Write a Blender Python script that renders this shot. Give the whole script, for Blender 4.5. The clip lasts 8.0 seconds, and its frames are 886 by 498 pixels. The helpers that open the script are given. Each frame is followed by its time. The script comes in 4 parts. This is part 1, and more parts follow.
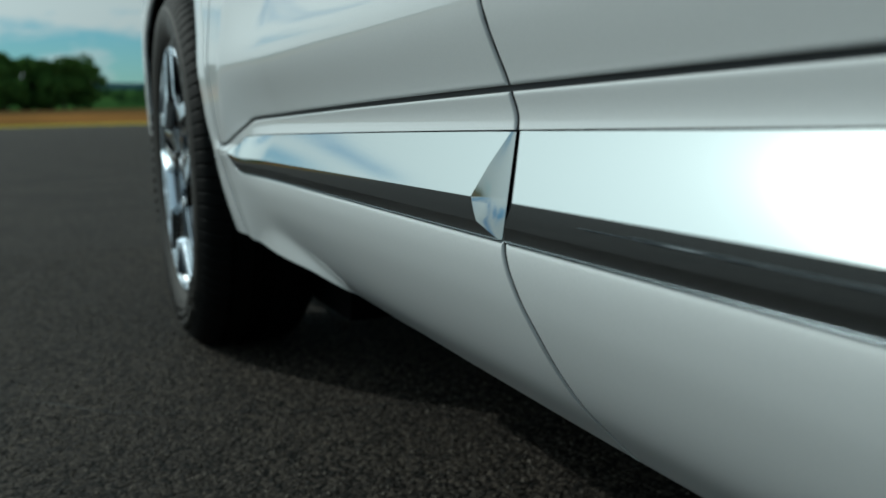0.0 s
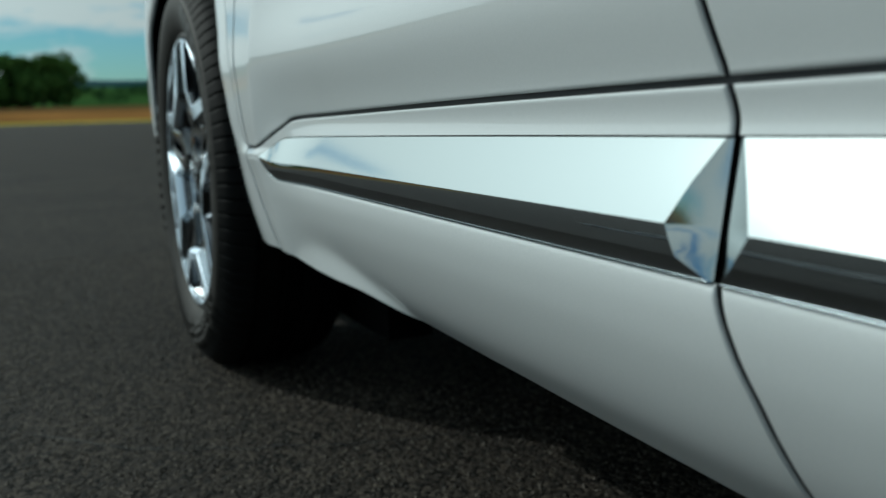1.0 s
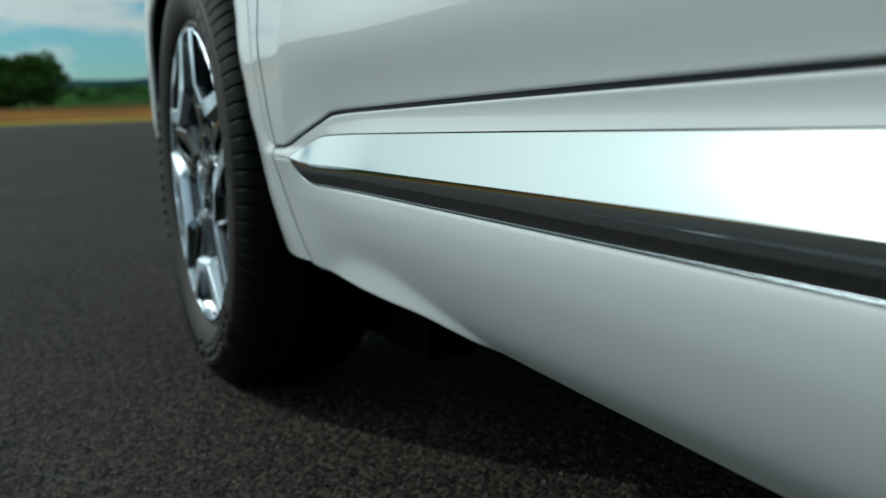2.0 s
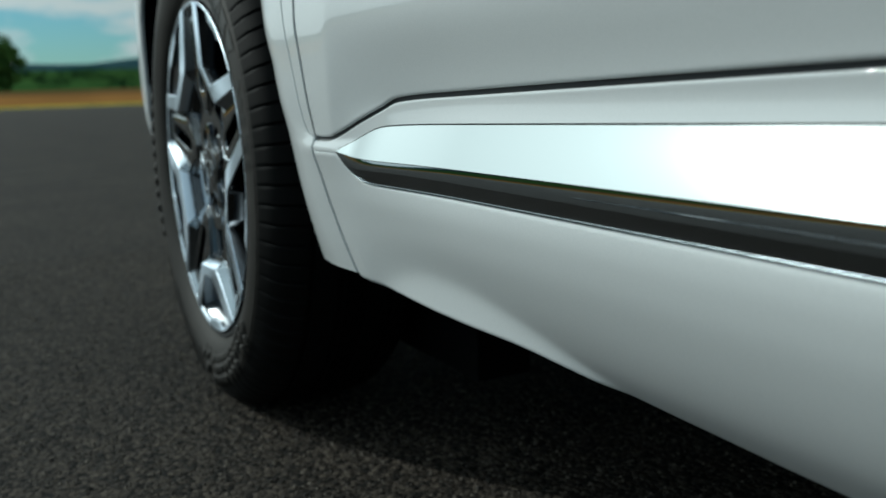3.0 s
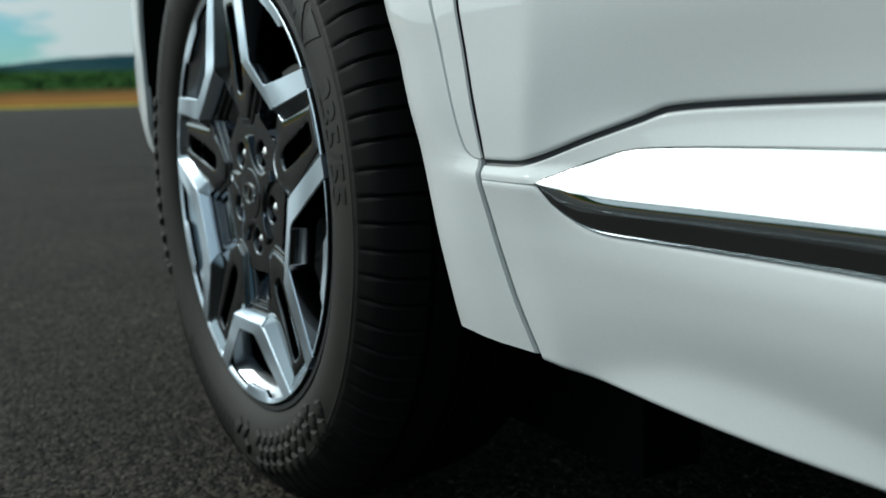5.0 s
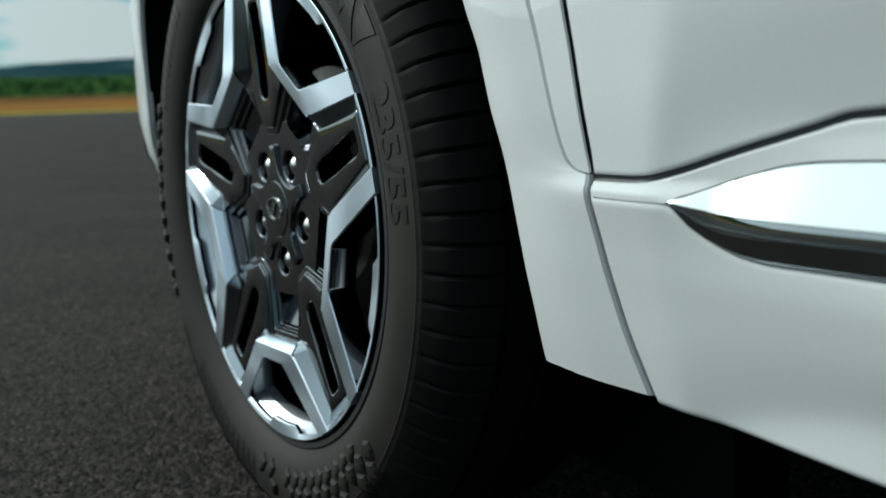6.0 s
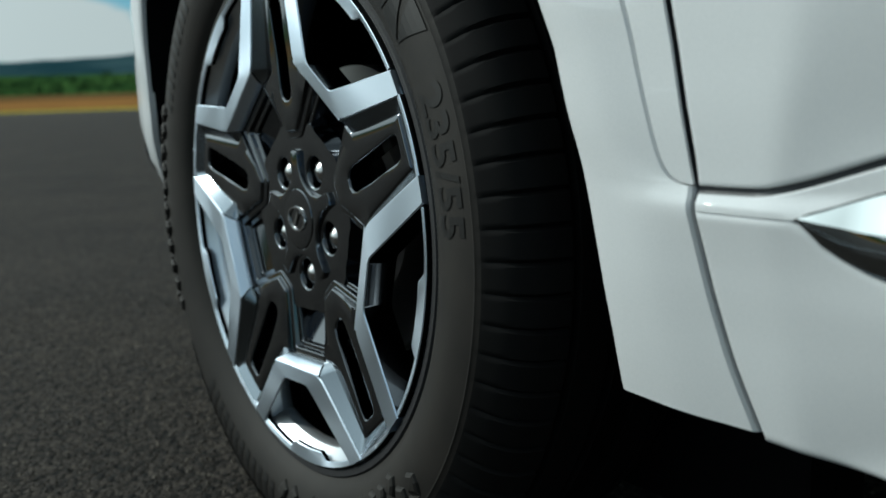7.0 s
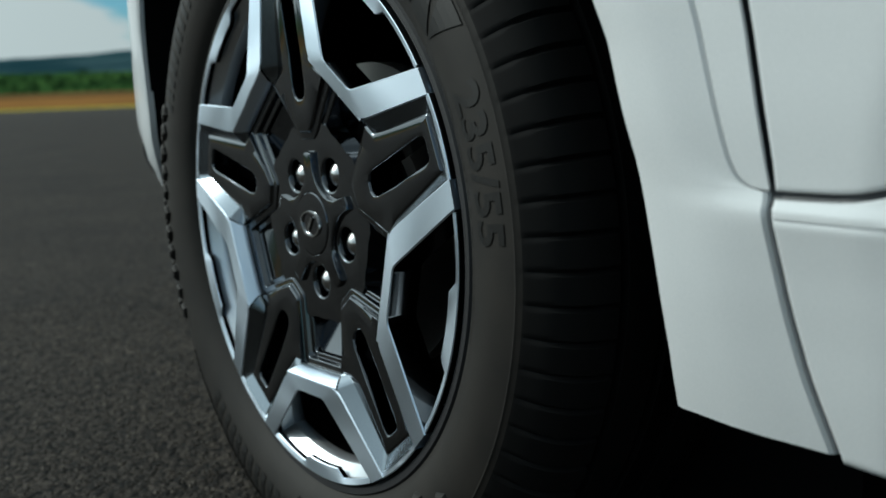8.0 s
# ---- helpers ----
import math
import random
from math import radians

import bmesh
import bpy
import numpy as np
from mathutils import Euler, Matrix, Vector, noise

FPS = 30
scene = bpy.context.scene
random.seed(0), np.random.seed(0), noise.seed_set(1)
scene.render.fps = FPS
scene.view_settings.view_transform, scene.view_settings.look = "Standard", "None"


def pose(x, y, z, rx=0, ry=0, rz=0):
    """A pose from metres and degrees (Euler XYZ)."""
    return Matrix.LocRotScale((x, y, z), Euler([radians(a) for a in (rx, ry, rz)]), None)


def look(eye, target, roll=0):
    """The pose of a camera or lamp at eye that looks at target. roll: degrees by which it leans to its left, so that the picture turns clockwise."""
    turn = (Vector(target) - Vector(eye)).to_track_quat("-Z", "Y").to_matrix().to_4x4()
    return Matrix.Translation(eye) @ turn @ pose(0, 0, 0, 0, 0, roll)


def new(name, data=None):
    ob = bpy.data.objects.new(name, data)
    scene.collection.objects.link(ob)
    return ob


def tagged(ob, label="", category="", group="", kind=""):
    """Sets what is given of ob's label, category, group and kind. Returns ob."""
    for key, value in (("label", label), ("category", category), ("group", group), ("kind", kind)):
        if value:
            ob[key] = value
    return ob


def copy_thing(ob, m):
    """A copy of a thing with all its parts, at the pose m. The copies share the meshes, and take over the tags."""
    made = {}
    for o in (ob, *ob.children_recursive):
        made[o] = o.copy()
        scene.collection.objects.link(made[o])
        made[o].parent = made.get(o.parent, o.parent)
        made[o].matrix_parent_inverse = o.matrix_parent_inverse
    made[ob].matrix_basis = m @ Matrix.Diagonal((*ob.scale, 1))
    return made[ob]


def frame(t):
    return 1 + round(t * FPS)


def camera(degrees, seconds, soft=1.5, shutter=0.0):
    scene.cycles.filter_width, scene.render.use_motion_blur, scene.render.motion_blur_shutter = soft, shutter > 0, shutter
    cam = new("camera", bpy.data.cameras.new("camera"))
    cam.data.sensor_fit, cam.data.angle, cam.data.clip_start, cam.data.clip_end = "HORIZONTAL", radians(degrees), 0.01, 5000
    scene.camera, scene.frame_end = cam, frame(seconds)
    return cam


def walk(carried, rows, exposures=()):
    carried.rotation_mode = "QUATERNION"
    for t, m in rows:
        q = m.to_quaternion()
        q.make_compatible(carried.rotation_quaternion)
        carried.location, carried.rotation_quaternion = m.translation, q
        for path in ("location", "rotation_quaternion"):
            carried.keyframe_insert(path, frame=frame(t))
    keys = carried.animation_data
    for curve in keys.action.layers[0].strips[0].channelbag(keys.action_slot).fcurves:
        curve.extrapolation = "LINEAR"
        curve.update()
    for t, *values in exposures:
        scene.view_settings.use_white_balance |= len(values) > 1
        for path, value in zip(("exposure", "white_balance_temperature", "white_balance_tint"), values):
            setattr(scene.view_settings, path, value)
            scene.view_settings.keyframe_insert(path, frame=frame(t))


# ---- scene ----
cam = camera(51.0, 8.0, 1.55)
PATH = [
    (0, (-0.2406, -1.9962, 0.4604), (0.1423, -1.0835, 0.3171), -1.34),
    (0.5, (-0.2591, -1.9103, 0.4634), (0.1312, -1.0014, 0.3165), -1.53),
    (1, (-0.2736, -1.8131, 0.4657), (0.1253, -0.9082, 0.3177), -1.64),
    (1.5, (-0.2791, -1.7258, 0.4620), (0.1234, -0.8222, 0.3149), -1.80),
    (3, (-0.3156, -1.4368, 0.4658), (0.1289, -0.5568, 0.2985), -1.92),
    (3.5, (-0.3325, -1.3297, 0.4683), (0.1254, -0.4582, 0.2931), -1.96),
    (4, (-0.3431, -1.2288, 0.4682), (0.1298, -0.3648, 0.2955), -1.90),
    (5.5, (-0.3780, -0.9971, 0.4728), (0.1529, -0.1653, 0.3111), -1.57),
    (6, (-0.3887, -0.9376, 0.4734), (0.1555, -0.1140, 0.3131), -1.77),
    (6.5, (-0.3950, -0.8867, 0.4750), (0.1588, -0.0698, 0.3139), -1.81),
    (7, (-0.4019, -0.8458, 0.4774), (0.1650, -0.0381, 0.3152), -1.86),
    (7.5, (-0.4062, -0.8153, 0.4785), (0.1700, -0.0146, 0.3143), -1.96),
    (8, (-0.4093, -0.7887, 0.4799), (0.1743, 0.0062, 0.3141), -2.06),
]
walk(cam, [(t, look(eye, target, roll)) for t, eye, target, roll in PATH], [(0, -0.32, 6250, -6), (1.5, -0.22, 6250, -6), (3.5, -0.15, 6300, -4), (5.5, 0.12, 6400, -2), (8, 0.0, 6350, -2)])
cam.data.dof.use_dof = True
cam.data.dof.focus_distance = 0.72
cam.data.dof.aperture_fstop = 6.4

# ---- light: clear sky with clouds, sun low ahead of the car on its near side ----
SUN_AZ, SUN_EL = radians(-42), radians(31)  # azimuth from +y towards +x
sun_dir = Vector((math.sin(SUN_AZ) * math.cos(SUN_EL), math.cos(SUN_AZ) * math.cos(SUN_EL), math.sin(SUN_EL)))
world = bpy.data.worlds.new("sky")
scene.world = world
world.use_nodes = True
wn, wl = world.node_tree.nodes, world.node_tree.links
sky = wn.new("ShaderNodeTexSky")
sky.sky_type, sky.sun_disc = "NISHITA", False
sky.sun_elevation, sky.sun_rotation = SUN_EL, SUN_AZ
sky.air_density, sky.dust_density, sky.ozone_density = 1.2, 0.4, 3.0
wco = wn.new("ShaderNodeTexCoord")
wmap = wn.new("ShaderNodeMapping")
wmap.inputs["Scale"].default_value = (1.6, 1.6, 6.0)
wmap.inputs["Location"].default_value = (0.35, 0.55, 0.35)
wl.new(wco.outputs["Generated"], wmap.inputs["Vector"])
wnoise = wn.new("ShaderNodeTexNoise")
wnoise.inputs["Scale"].default_value, wnoise.inputs["Detail"].default_value = 2.6, 8.0
wnoise.inputs["Roughness"].default_value = 0.55
wl.new(wmap.outputs["Vector"], wnoise.inputs["Vector"])
wramp = wn.new("ShaderNodeValToRGB")
wramp.color_ramp.elements[0].position, wramp.color_ramp.elements[1].position = 0.505, 0.585
wveil = wn.new("ShaderNodeMath")  # thicker veil towards the sun
wveil.operation = "MULTIPLY_ADD"
wveil.inputs[1].default_value = 0.34
wxyz = wn.new("ShaderNodeSeparateXYZ")
wl.new(wco.outputs["Generated"], wxyz.inputs[0])
wflip = wn.new("ShaderNodeMath")
wflip.operation, wflip.use_clamp = "SUBTRACT", True
wflip.inputs[0].default_value = 1.0
wl.new(wxyz.outputs["Z"], wflip.inputs[1])
wlow = wn.new("ShaderNodeMath")  # cloud decks close up towards the horizon
wlow.operation = "POWER"
wl.new(wflip.outputs["Value"], wlow.inputs[0])
wlow.inputs[1].default_value = 11.0
wdeck = wn.new("ShaderNodeMath")
wdeck.operation = "MULTIPLY_ADD"
wdeck.inputs[1].default_value = 0.13
wl.new(wlow.outputs["Value"], wdeck.inputs[0])
wl.new(wnoise.outputs["Fac"], wdeck.inputs[2])
whigh = wn.new("ShaderNodeMath")  # and overhead
whigh.operation = "MULTIPLY_ADD"
whigh.inputs[1].default_value = 0.18
wl.new(wxyz.outputs["Z"], whigh.inputs[0])
wl.new(wdeck.outputs["Value"], whigh.inputs[2])
waway = wn.new("ShaderNodeMath")  # and thin out away from the sun
waway.operation = "MULTIPLY_ADD"
waway.inputs[1].default_value = 0.04
waway.use_clamp = False
wl.new(whigh.outputs["Value"], waway.inputs[2])
wl.new(waway.outputs["Value"], wveil.inputs[2])
wl.new(wveil.outputs["Value"], wramp.inputs["Fac"])
wmix = wn.new("ShaderNodeMix")
wmix.data_type = "RGBA"
wl.new(wramp.outputs["Color"], wmix.inputs["Factor"])
wtint = wn.new("ShaderNodeVectorMath")
wtint.operation = "MULTIPLY"
wtint.inputs[1].default_value = (0.90, 1.55, 2.00)
wl.new(sky.outputs["Color"], wtint.inputs[0])
wl.new(wtint.outputs["Vector"], wmix.inputs["A"])
wdot = wn.new("ShaderNodeVectorMath")
wdot.operation = "DOT_PRODUCT"
wl.new(wco.outputs["Generated"], wdot.inputs[0])
wdot.inputs[1].default_value = sun_dir
wpow = wn.new("ShaderNodeMath")  # clouds scatter the sun's light forward
wpow.operation = "POWER"
wpow.use_clamp = False
wmax = wn.new("ShaderNodeMath")
wmax.operation = "MAXIMUM"
wmax.inputs[1].default_value = 0.0
wl.new(wdot.outputs["Value"], wmax.inputs[0])
wl.new(wdot.outputs["Value"], waway.inputs[0])
wl.new(wmax.outputs["Value"], wpow.inputs[0])
wpow.inputs[1].default_value = 5.5
wthick = wn.new("ShaderNodeMath")
wthick.operation = "POWER"
wthick.inputs[1].default_value = 1.3
wl.new(wpow.outputs["Value"], wthick.inputs[0])
wl.new(wthick.outputs["Value"], wveil.inputs[0])
wgain = wn.new("ShaderNodeMath")
wgain.operation = "MULTIPLY_ADD"
wgain.inputs[1].default_value = 4.2
wbase = wn.new("ShaderNodeMath")  # their own light away from the sun
wbase.operation = "MULTIPLY_ADD"
wbase.inputs[1].default_value, wbase.inputs[2].default_value = -0.3, 1.55
wl.new(wxyz.outputs["Z"], wbase.inputs[0])
wl.new(wbase.outputs["Value"], wgain.inputs[2])
whaze = wn.new("ShaderNodeMath")  # haze dulls the glow towards the horizon
whaze.operation, whaze.use_clamp = "MULTIPLY_ADD", True
whaze.inputs[1].default_value, whaze.inputs[2].default_value = 0.4, 0.92
wl.new(wxyz.outputs["Z"], whaze.inputs[0])
wglow = wn.new("ShaderNodeMath")
wglow.operation = "MULTIPLY"
wl.new(wpow.outputs["Value"], wglow.inputs[0])
wl.new(whaze.outputs["Value"], wglow.inputs[1])
wl.new(wglow.outputs["Value"], wgain.inputs[0])
wcloud = wn.new("ShaderNodeVectorMath")
wcloud.operation = "SCALE"
wcloud.inputs[0].default_value = (7.2, 8.0, 8.5)
wl.new(wgain.outputs["Value"], wcloud.inputs["Scale"])
wl.new(wcloud.outputs["Vector"], wmix.inputs["B"])
wl.new(wmix.outputs["Result"], wn["Background"].inputs["Color"])
wn["Background"].inputs["Strength"].default_value = 0.042

sun = new("sun", bpy.data.lights.new("sun", "SUN"))
sun.data.energy, sun.data.angle, sun.data.color = 2.1, radians(0.53), (1.0, 0.975, 0.96)
sun.matrix_world = look(sun_dir * 50, (0, 0, 0))


# ---- materials ----
def material(name, color, rough=0.5, metal=0.0, coat=0.0, spec=0.5):
    m = bpy.data.materials.new(name)
    m.use_nodes = True
    b = m.node_tree.nodes["Principled BSDF"]
    b.inputs["Base Color"].default_value = (*color, 1)
    b.inputs["Roughness"].default_value = rough
    b.inputs["Metallic"].default_value = metal
    b.inputs["Coat Weight"].default_value = coat
    b.inputs["Coat Roughness"].default_value = 0.02
    b.inputs["Specular IOR Level"].default_value = spec
    return m


def node(m, kind, **values):
    n = m.node_tree.nodes.new(kind)
    for key, value in values.items():
        n.inputs[key].default_value = value
    return n


def wire(m, a, b):
    m.node_tree.links.new(a, b)


def bsdf(m):
    return m.node_tree.nodes["Principled BSDF"]


def grain(m, scale, low, high, detail=6.0, into="Base Color", points=(0.3, 0.7)):
    """Noise between two colours (or greys) into an input of the surface."""
    co = node(m, "ShaderNodeTexCoord")
    n = node(m, "ShaderNodeTexNoise", Scale=scale, Detail=detail)
    wire(m, co.outputs["Object"], n.inputs["Vector"])
    r = node(m, "ShaderNodeValToRGB")
    r.color_ramp.elements[0].position, r.color_ramp.elements[1].position = points
    r.color_ramp.elements[0].color, r.color_ramp.elements[1].color = (*low, 1), (*high, 1)
    wire(m, n.outputs["Fac"], r.inputs["Fac"])
    wire(m, r.outputs["Color"], bsdf(m).inputs[into])
    return n, r


def bumped(m, height, strength, distance):
    b = node(m, "ShaderNodeBump", Strength=strength, Distance=distance)
    wire(m, height, b.inputs["Height"])
    wire(m, b.outputs["Normal"], bsdf(m).inputs["Normal"])
    return b


paint = material("white_paint", (0.68, 0.70, 0.71), 0.5, 0.0, 1.0, 0.0)
# darker copies of the strip's chrome: the ground's dark reflection put into the colour
shaded_face_chrome = material("shaded_face_chrome", (0.31, 0.34, 0.36), 0.035, 1.0)
grain(paint, 900.0, (0.66, 0.68, 0.69), (0.71, 0.725, 0.735))
shaded_chrome = material("brushed_shaded_chrome", (0.36, 0.39, 0.41), 0.24, 1.0)
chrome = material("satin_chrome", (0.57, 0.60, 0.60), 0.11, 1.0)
dark_gap = material("seal_rubber", (0.012, 0.012, 0.014), 0.6)
# body paint inside the gaps, darkened for the shade and dirt there
gap_back = material("shut_shade_paint", (0.030, 0.033, 0.037), 0.5)
# groove flange: white paint coloured dark to stand for the groove's shade
ledge_shade = material("groove_shade_paint", (0.06, 0.065, 0.07), 0.5)
machined = material("machined_alloy", (0.76, 0.86, 0.97), 0.39, 1.0)
bsdf(machined).inputs["Anisotropic"].default_value = 0.35  # turned on a lathe
m_t = node(machined, "ShaderNodeTangent")
m_t.direction_type, m_t.axis = "RADIAL", "X"
wire(machined, m_t.outputs["Tangent"], bsdf(machined).inputs["Tangent"])
# barrel metal coloured near black for the shade inside the wheel
barrel_grey = material("barrel_shade", (0.05, 0.052, 0.056), 0.24, 1.0)
# spoke slopes: the sky's sheen put into a lighter copy of the dark alloy
spoke_slope = material("slope_sheen", (0.22, 0.255, 0.29), 0.22, 1.0)
spoke_dark = material("dark_gloss_alloy", (0.070, 0.079, 0.091), 0.12, 1.0, 1.0)
bsdf(spoke_dark).inputs["Coat Roughness"].default_value = 0.035
rubber = material("tyre_rubber", (0.0100, 0.0092, 0.0082), 0.68, spec=0.3)
r_n, _ = grain(rubber, 22.0, (0.0075, 0.0064, 0.0053), (0.0155, 0.0129, 0.0103), detail=8.0)
bumped(rubber, r_n.outputs["Fac"], 0.12, 0.002)
# tread rubber: less dusty, and darkened further for the shade in the arch
shaded_tread_rubber = material("shaded_tread_rubber", (0.0035, 0.0036, 0.0037), 0.70, spec=0.14)
t_n, _ = grain(shaded_tread_rubber, 16.0, (0.0022, 0.0023, 0.0024), (0.0050, 0.0050, 0.0050), detail=8.0)
bumped(shaded_tread_rubber, t_n.outputs["Fac"], 0.10, 0.002)
rubber_mark = material("moulded_rubber", (0.0045, 0.0042, 0.0038), 0.55, spec=0.3)
liner = material("wheel_liner", (0.003, 0.003, 0.0035), 0.9, spec=0.1)
dark_lens = material("dark_lens", (0.03, 0.035, 0.04), 0.15, coat=1.0)
steel = material("brake_steel", (0.35, 0.34, 0.33), 0.35, 1.0)
cone_alloy = material("turned_cone", (0.76, 0.80, 0.84), 0.36, 1.0)
nut_steel = material("nut_steel", (0.5, 0.5, 0.5), 0.2, 1.0)

asphalt = material("asphalt", (0.05, 0.05, 0.05), 0.85, spec=0.15)
a_co = node(asphalt, "ShaderNodeTexCoord")
a_v = node(asphalt, "ShaderNodeTexVoronoi", Scale=130.0)
a_v2 = node(asphalt, "ShaderNodeTexVoronoi", Scale=48.0)
a_n = node(asphalt, "ShaderNodeTexNoise", Scale=1.3, Detail=9.0, Roughness=0.62)
a_f = node(asphalt, "ShaderNodeTexNoise", Scale=420.0, Detail=3.0)
for n in (a_v, a_v2, a_n, a_f):
    wire(asphalt, a_co.outputs["Object"], n.inputs["Vector"])
a_r = node(asphalt, "ShaderNodeValToRGB")
a_r.color_ramp.elements[0].position, a_r.color_ramp.elements[1].position = 0.25, 0.95
a_r.color_ramp.elements[0].color, a_r.color_ramp.elements[1].color = (0.0070, 0.0059, 0.0050, 1), (0.092, 0.077, 0.063, 1)
wire(asphalt, a_v.outputs["Color"], a_r.inputs["Fac"])
a_p = node(asphalt, "ShaderNodeValToRGB")  # stains and polished patches
a_p.color_ramp.elements[0].position, a_p.color_ramp.elements[1].position = 0.30, 0.72
a_p.color_ramp.elements[0].color, a_p.color_ramp.elements[1].color = (0.52, 0.52, 0.53, 1), (1.0, 0.98, 0.95, 1)
wire(asphalt, a_n.outputs["Fac"], a_p.inputs["Fac"])
a_m = node(asphalt, "ShaderNodeMix")
a_m.data_type, a_m.blend_type = "RGBA", "MULTIPLY"
a_m.inputs["Factor"].default_value = 1.0
wire(asphalt, a_r.outputs["Color"], a_m.inputs["A"])
wire(asphalt, a_p.outputs["Color"], a_m.inputs["B"])
wire(asphalt, a_m.outputs["Result"], bsdf(asphalt).inputs["Base Color"])
a_h = node(asphalt, "ShaderNodeMath")
a_h.operation = "MULTIPLY_ADD"
a_h.inputs[1].default_value = 0.5
wire(asphalt, a_f.outputs["Fac"], a_h.inputs[0])
a_h2 = node(asphalt, "ShaderNodeMath")
a_h2.operation = "ADD"
wire(asphalt, a_v.outputs["Distance"], a_h2.inputs[0])
wire(asphalt, a_v2.outputs["Distance"], a_h2.inputs[1])
wire(asphalt, a_h2.outputs["Value"], a_h.inputs[2])
a_b = bumped(asphalt, a_h.outputs["Value"], 0.9, 0.005)
a_b.invert = True

grass = material("dry_grass", (0.16, 0.13, 0.03), 0.9, spec=0.0)
grain(grass, 0.25, (0.18, 0.19, 0.03), (0.45, 0.34, 0.07))
soil = material("field_soil", (0.13, 0.07, 0.03), 0.95, spec=0.0)
grain(soil, 0.06, (0.08, 0.06, 0.026), (0.16, 0.09, 0.04))
stubble = material("stubble_field", (0.2, 0.1, 0.03), 0.95, spec=0.0)
grain(stubble, 0.05, (0.17, 0.09, 0.033), (0.32, 0.155, 0.05))
meadow = material("green_meadow", (0.05, 0.09, 0.03), 0.95, spec=0.0)
grain(meadow, 0.03, (0.022, 0.060, 0.020), (0.055, 0.115, 0.030))
hedge = material("hedge_leaves", (0.03, 0.07, 0.025), 0.85, spec=0.0)
grain(hedge, 0.3, (0.018, 0.048, 0.022), (0.045, 0.095, 0.032))
# distant woods: aerial haze put into the base colour as blue
forest = material("hazed_forest", (0.03, 0.06, 0.075), 0.95, spec=0.0)
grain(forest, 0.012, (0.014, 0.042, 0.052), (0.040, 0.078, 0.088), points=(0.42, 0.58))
leafage = material("leaves", (0.035, 0.07, 0.02), 0.8, spec=0.1)
grain(leafage, 0.6, (0.055, 0.13, 0.032), (0.14, 0.26, 0.06))
bark = material("bark", (0.08, 0.06, 0.045), 0.9)


# ---- builders ----
def mesh_of(bm, name, mats, smooth=True):
    me = bpy.data.meshes.new(name)
    bmesh.ops.recalc_face_normals(bm, faces=bm.faces)
    bm.to_mesh(me)
    bm.free()
    for m in mats if isinstance(mats, (list, tuple)) else [mats]:
        me.materials.append(m)
    if smooth:
        for p in me.polygons:
            p.use_smooth = True
        me.set_sharp_from_angle(angle=radians(32))
    return me


def part(name, bm, mats, parent, label="", smooth=True):
    ob = new(name, mesh_of(bm, name, mats, smooth))
    ob.parent = parent
    return tagged(ob, label)


def loft(rings, close=False, cap_a=False, cap_b=False, bm=None):
    """Quads between successive rings of points."""
    bm = bm or bmesh.new()
    vs = [[bm.verts.new(p) for p in ring] for ring in rings]
    n = len(vs[0])
    for a, b in zip(vs, vs[1:]):
        for i in range(n if close else n - 1):
            j = (i + 1) % n
            bm.faces.new((a[i], a[j], b[j], b[i]))
    if cap_a:
        bm.faces.new(vs[0])
    if cap_b:
        bm.faces.new(list(reversed(vs[-1])))
    return bm


def lathe(profile, n=96, centre=(0, 0, 0), bm=None):
    """Spin (x, r) points round an axle along x."""
    cx, cy, cz = centre
    rings = []
    for k in range(n):
        a = 2 * math.pi * k / n
        rings.append([(cx + x, cy + r * math.cos(a), cz + r * math.sin(a)) for x, r in profile])
    rings.append(rings[0])
    bm = loft(rings, bm=bm)
    bmesh.ops.remove_doubles(bm, verts=bm.verts, dist=1e-6)
    return bm


def curve1(points):
    """Piecewise linear function through (y, value) points, eased a little."""
    pts = sorted(points)

    def f(y):
        return float(np.interp(y, [p[0] for p in pts], [p[1] for p in pts]))
    return f


def curve3(points):
    """Smooth function through (y, value) points that never overshoots."""
    pts = sorted(points)
    xs, vs = [p[0] for p in pts], [p[1] for p in pts]
    h = [b - a for a, b in zip(xs, xs[1:])]
    d = [(b - a) / k for a, b, k in zip(vs, vs[1:], h)]
    m = [d[0]] + [0.0 if p * q <= 0 else 2 * p * q / (p + q) for p, q in zip(d, d[1:])] + [d[-1]]

    def f(x):
        i = min(max(int(np.searchsorted(xs, x)) - 1, 0), len(h) - 1)
        t = min(1.0, max(0.0, (x - xs[i]) / h[i]))
        return (vs[i] * (1 + 2 * t) * (1 - t) ** 2 + h[i] * m[i] * t * (1 - t) ** 2 + vs[i + 1] * t * t * (3 - 2 * t) + h[i] * m[i + 1] * t * t * (t - 1))
    return f


def smooth(a, b, t):
    t = min(1.0, max(0.0, (t - a) / (b - a)))
    return t * t * (3 - 2 * t)

# ---- ground and distance ----
def height(x, y):
    """Flat airfield, then land that rises gently beyond its edge."""
    d = math.hypot(x, y)
    return 0.0 if d < 141 else 4.0 * smooth(136, 262, d) + 19.0 * smooth(255, 720, d)


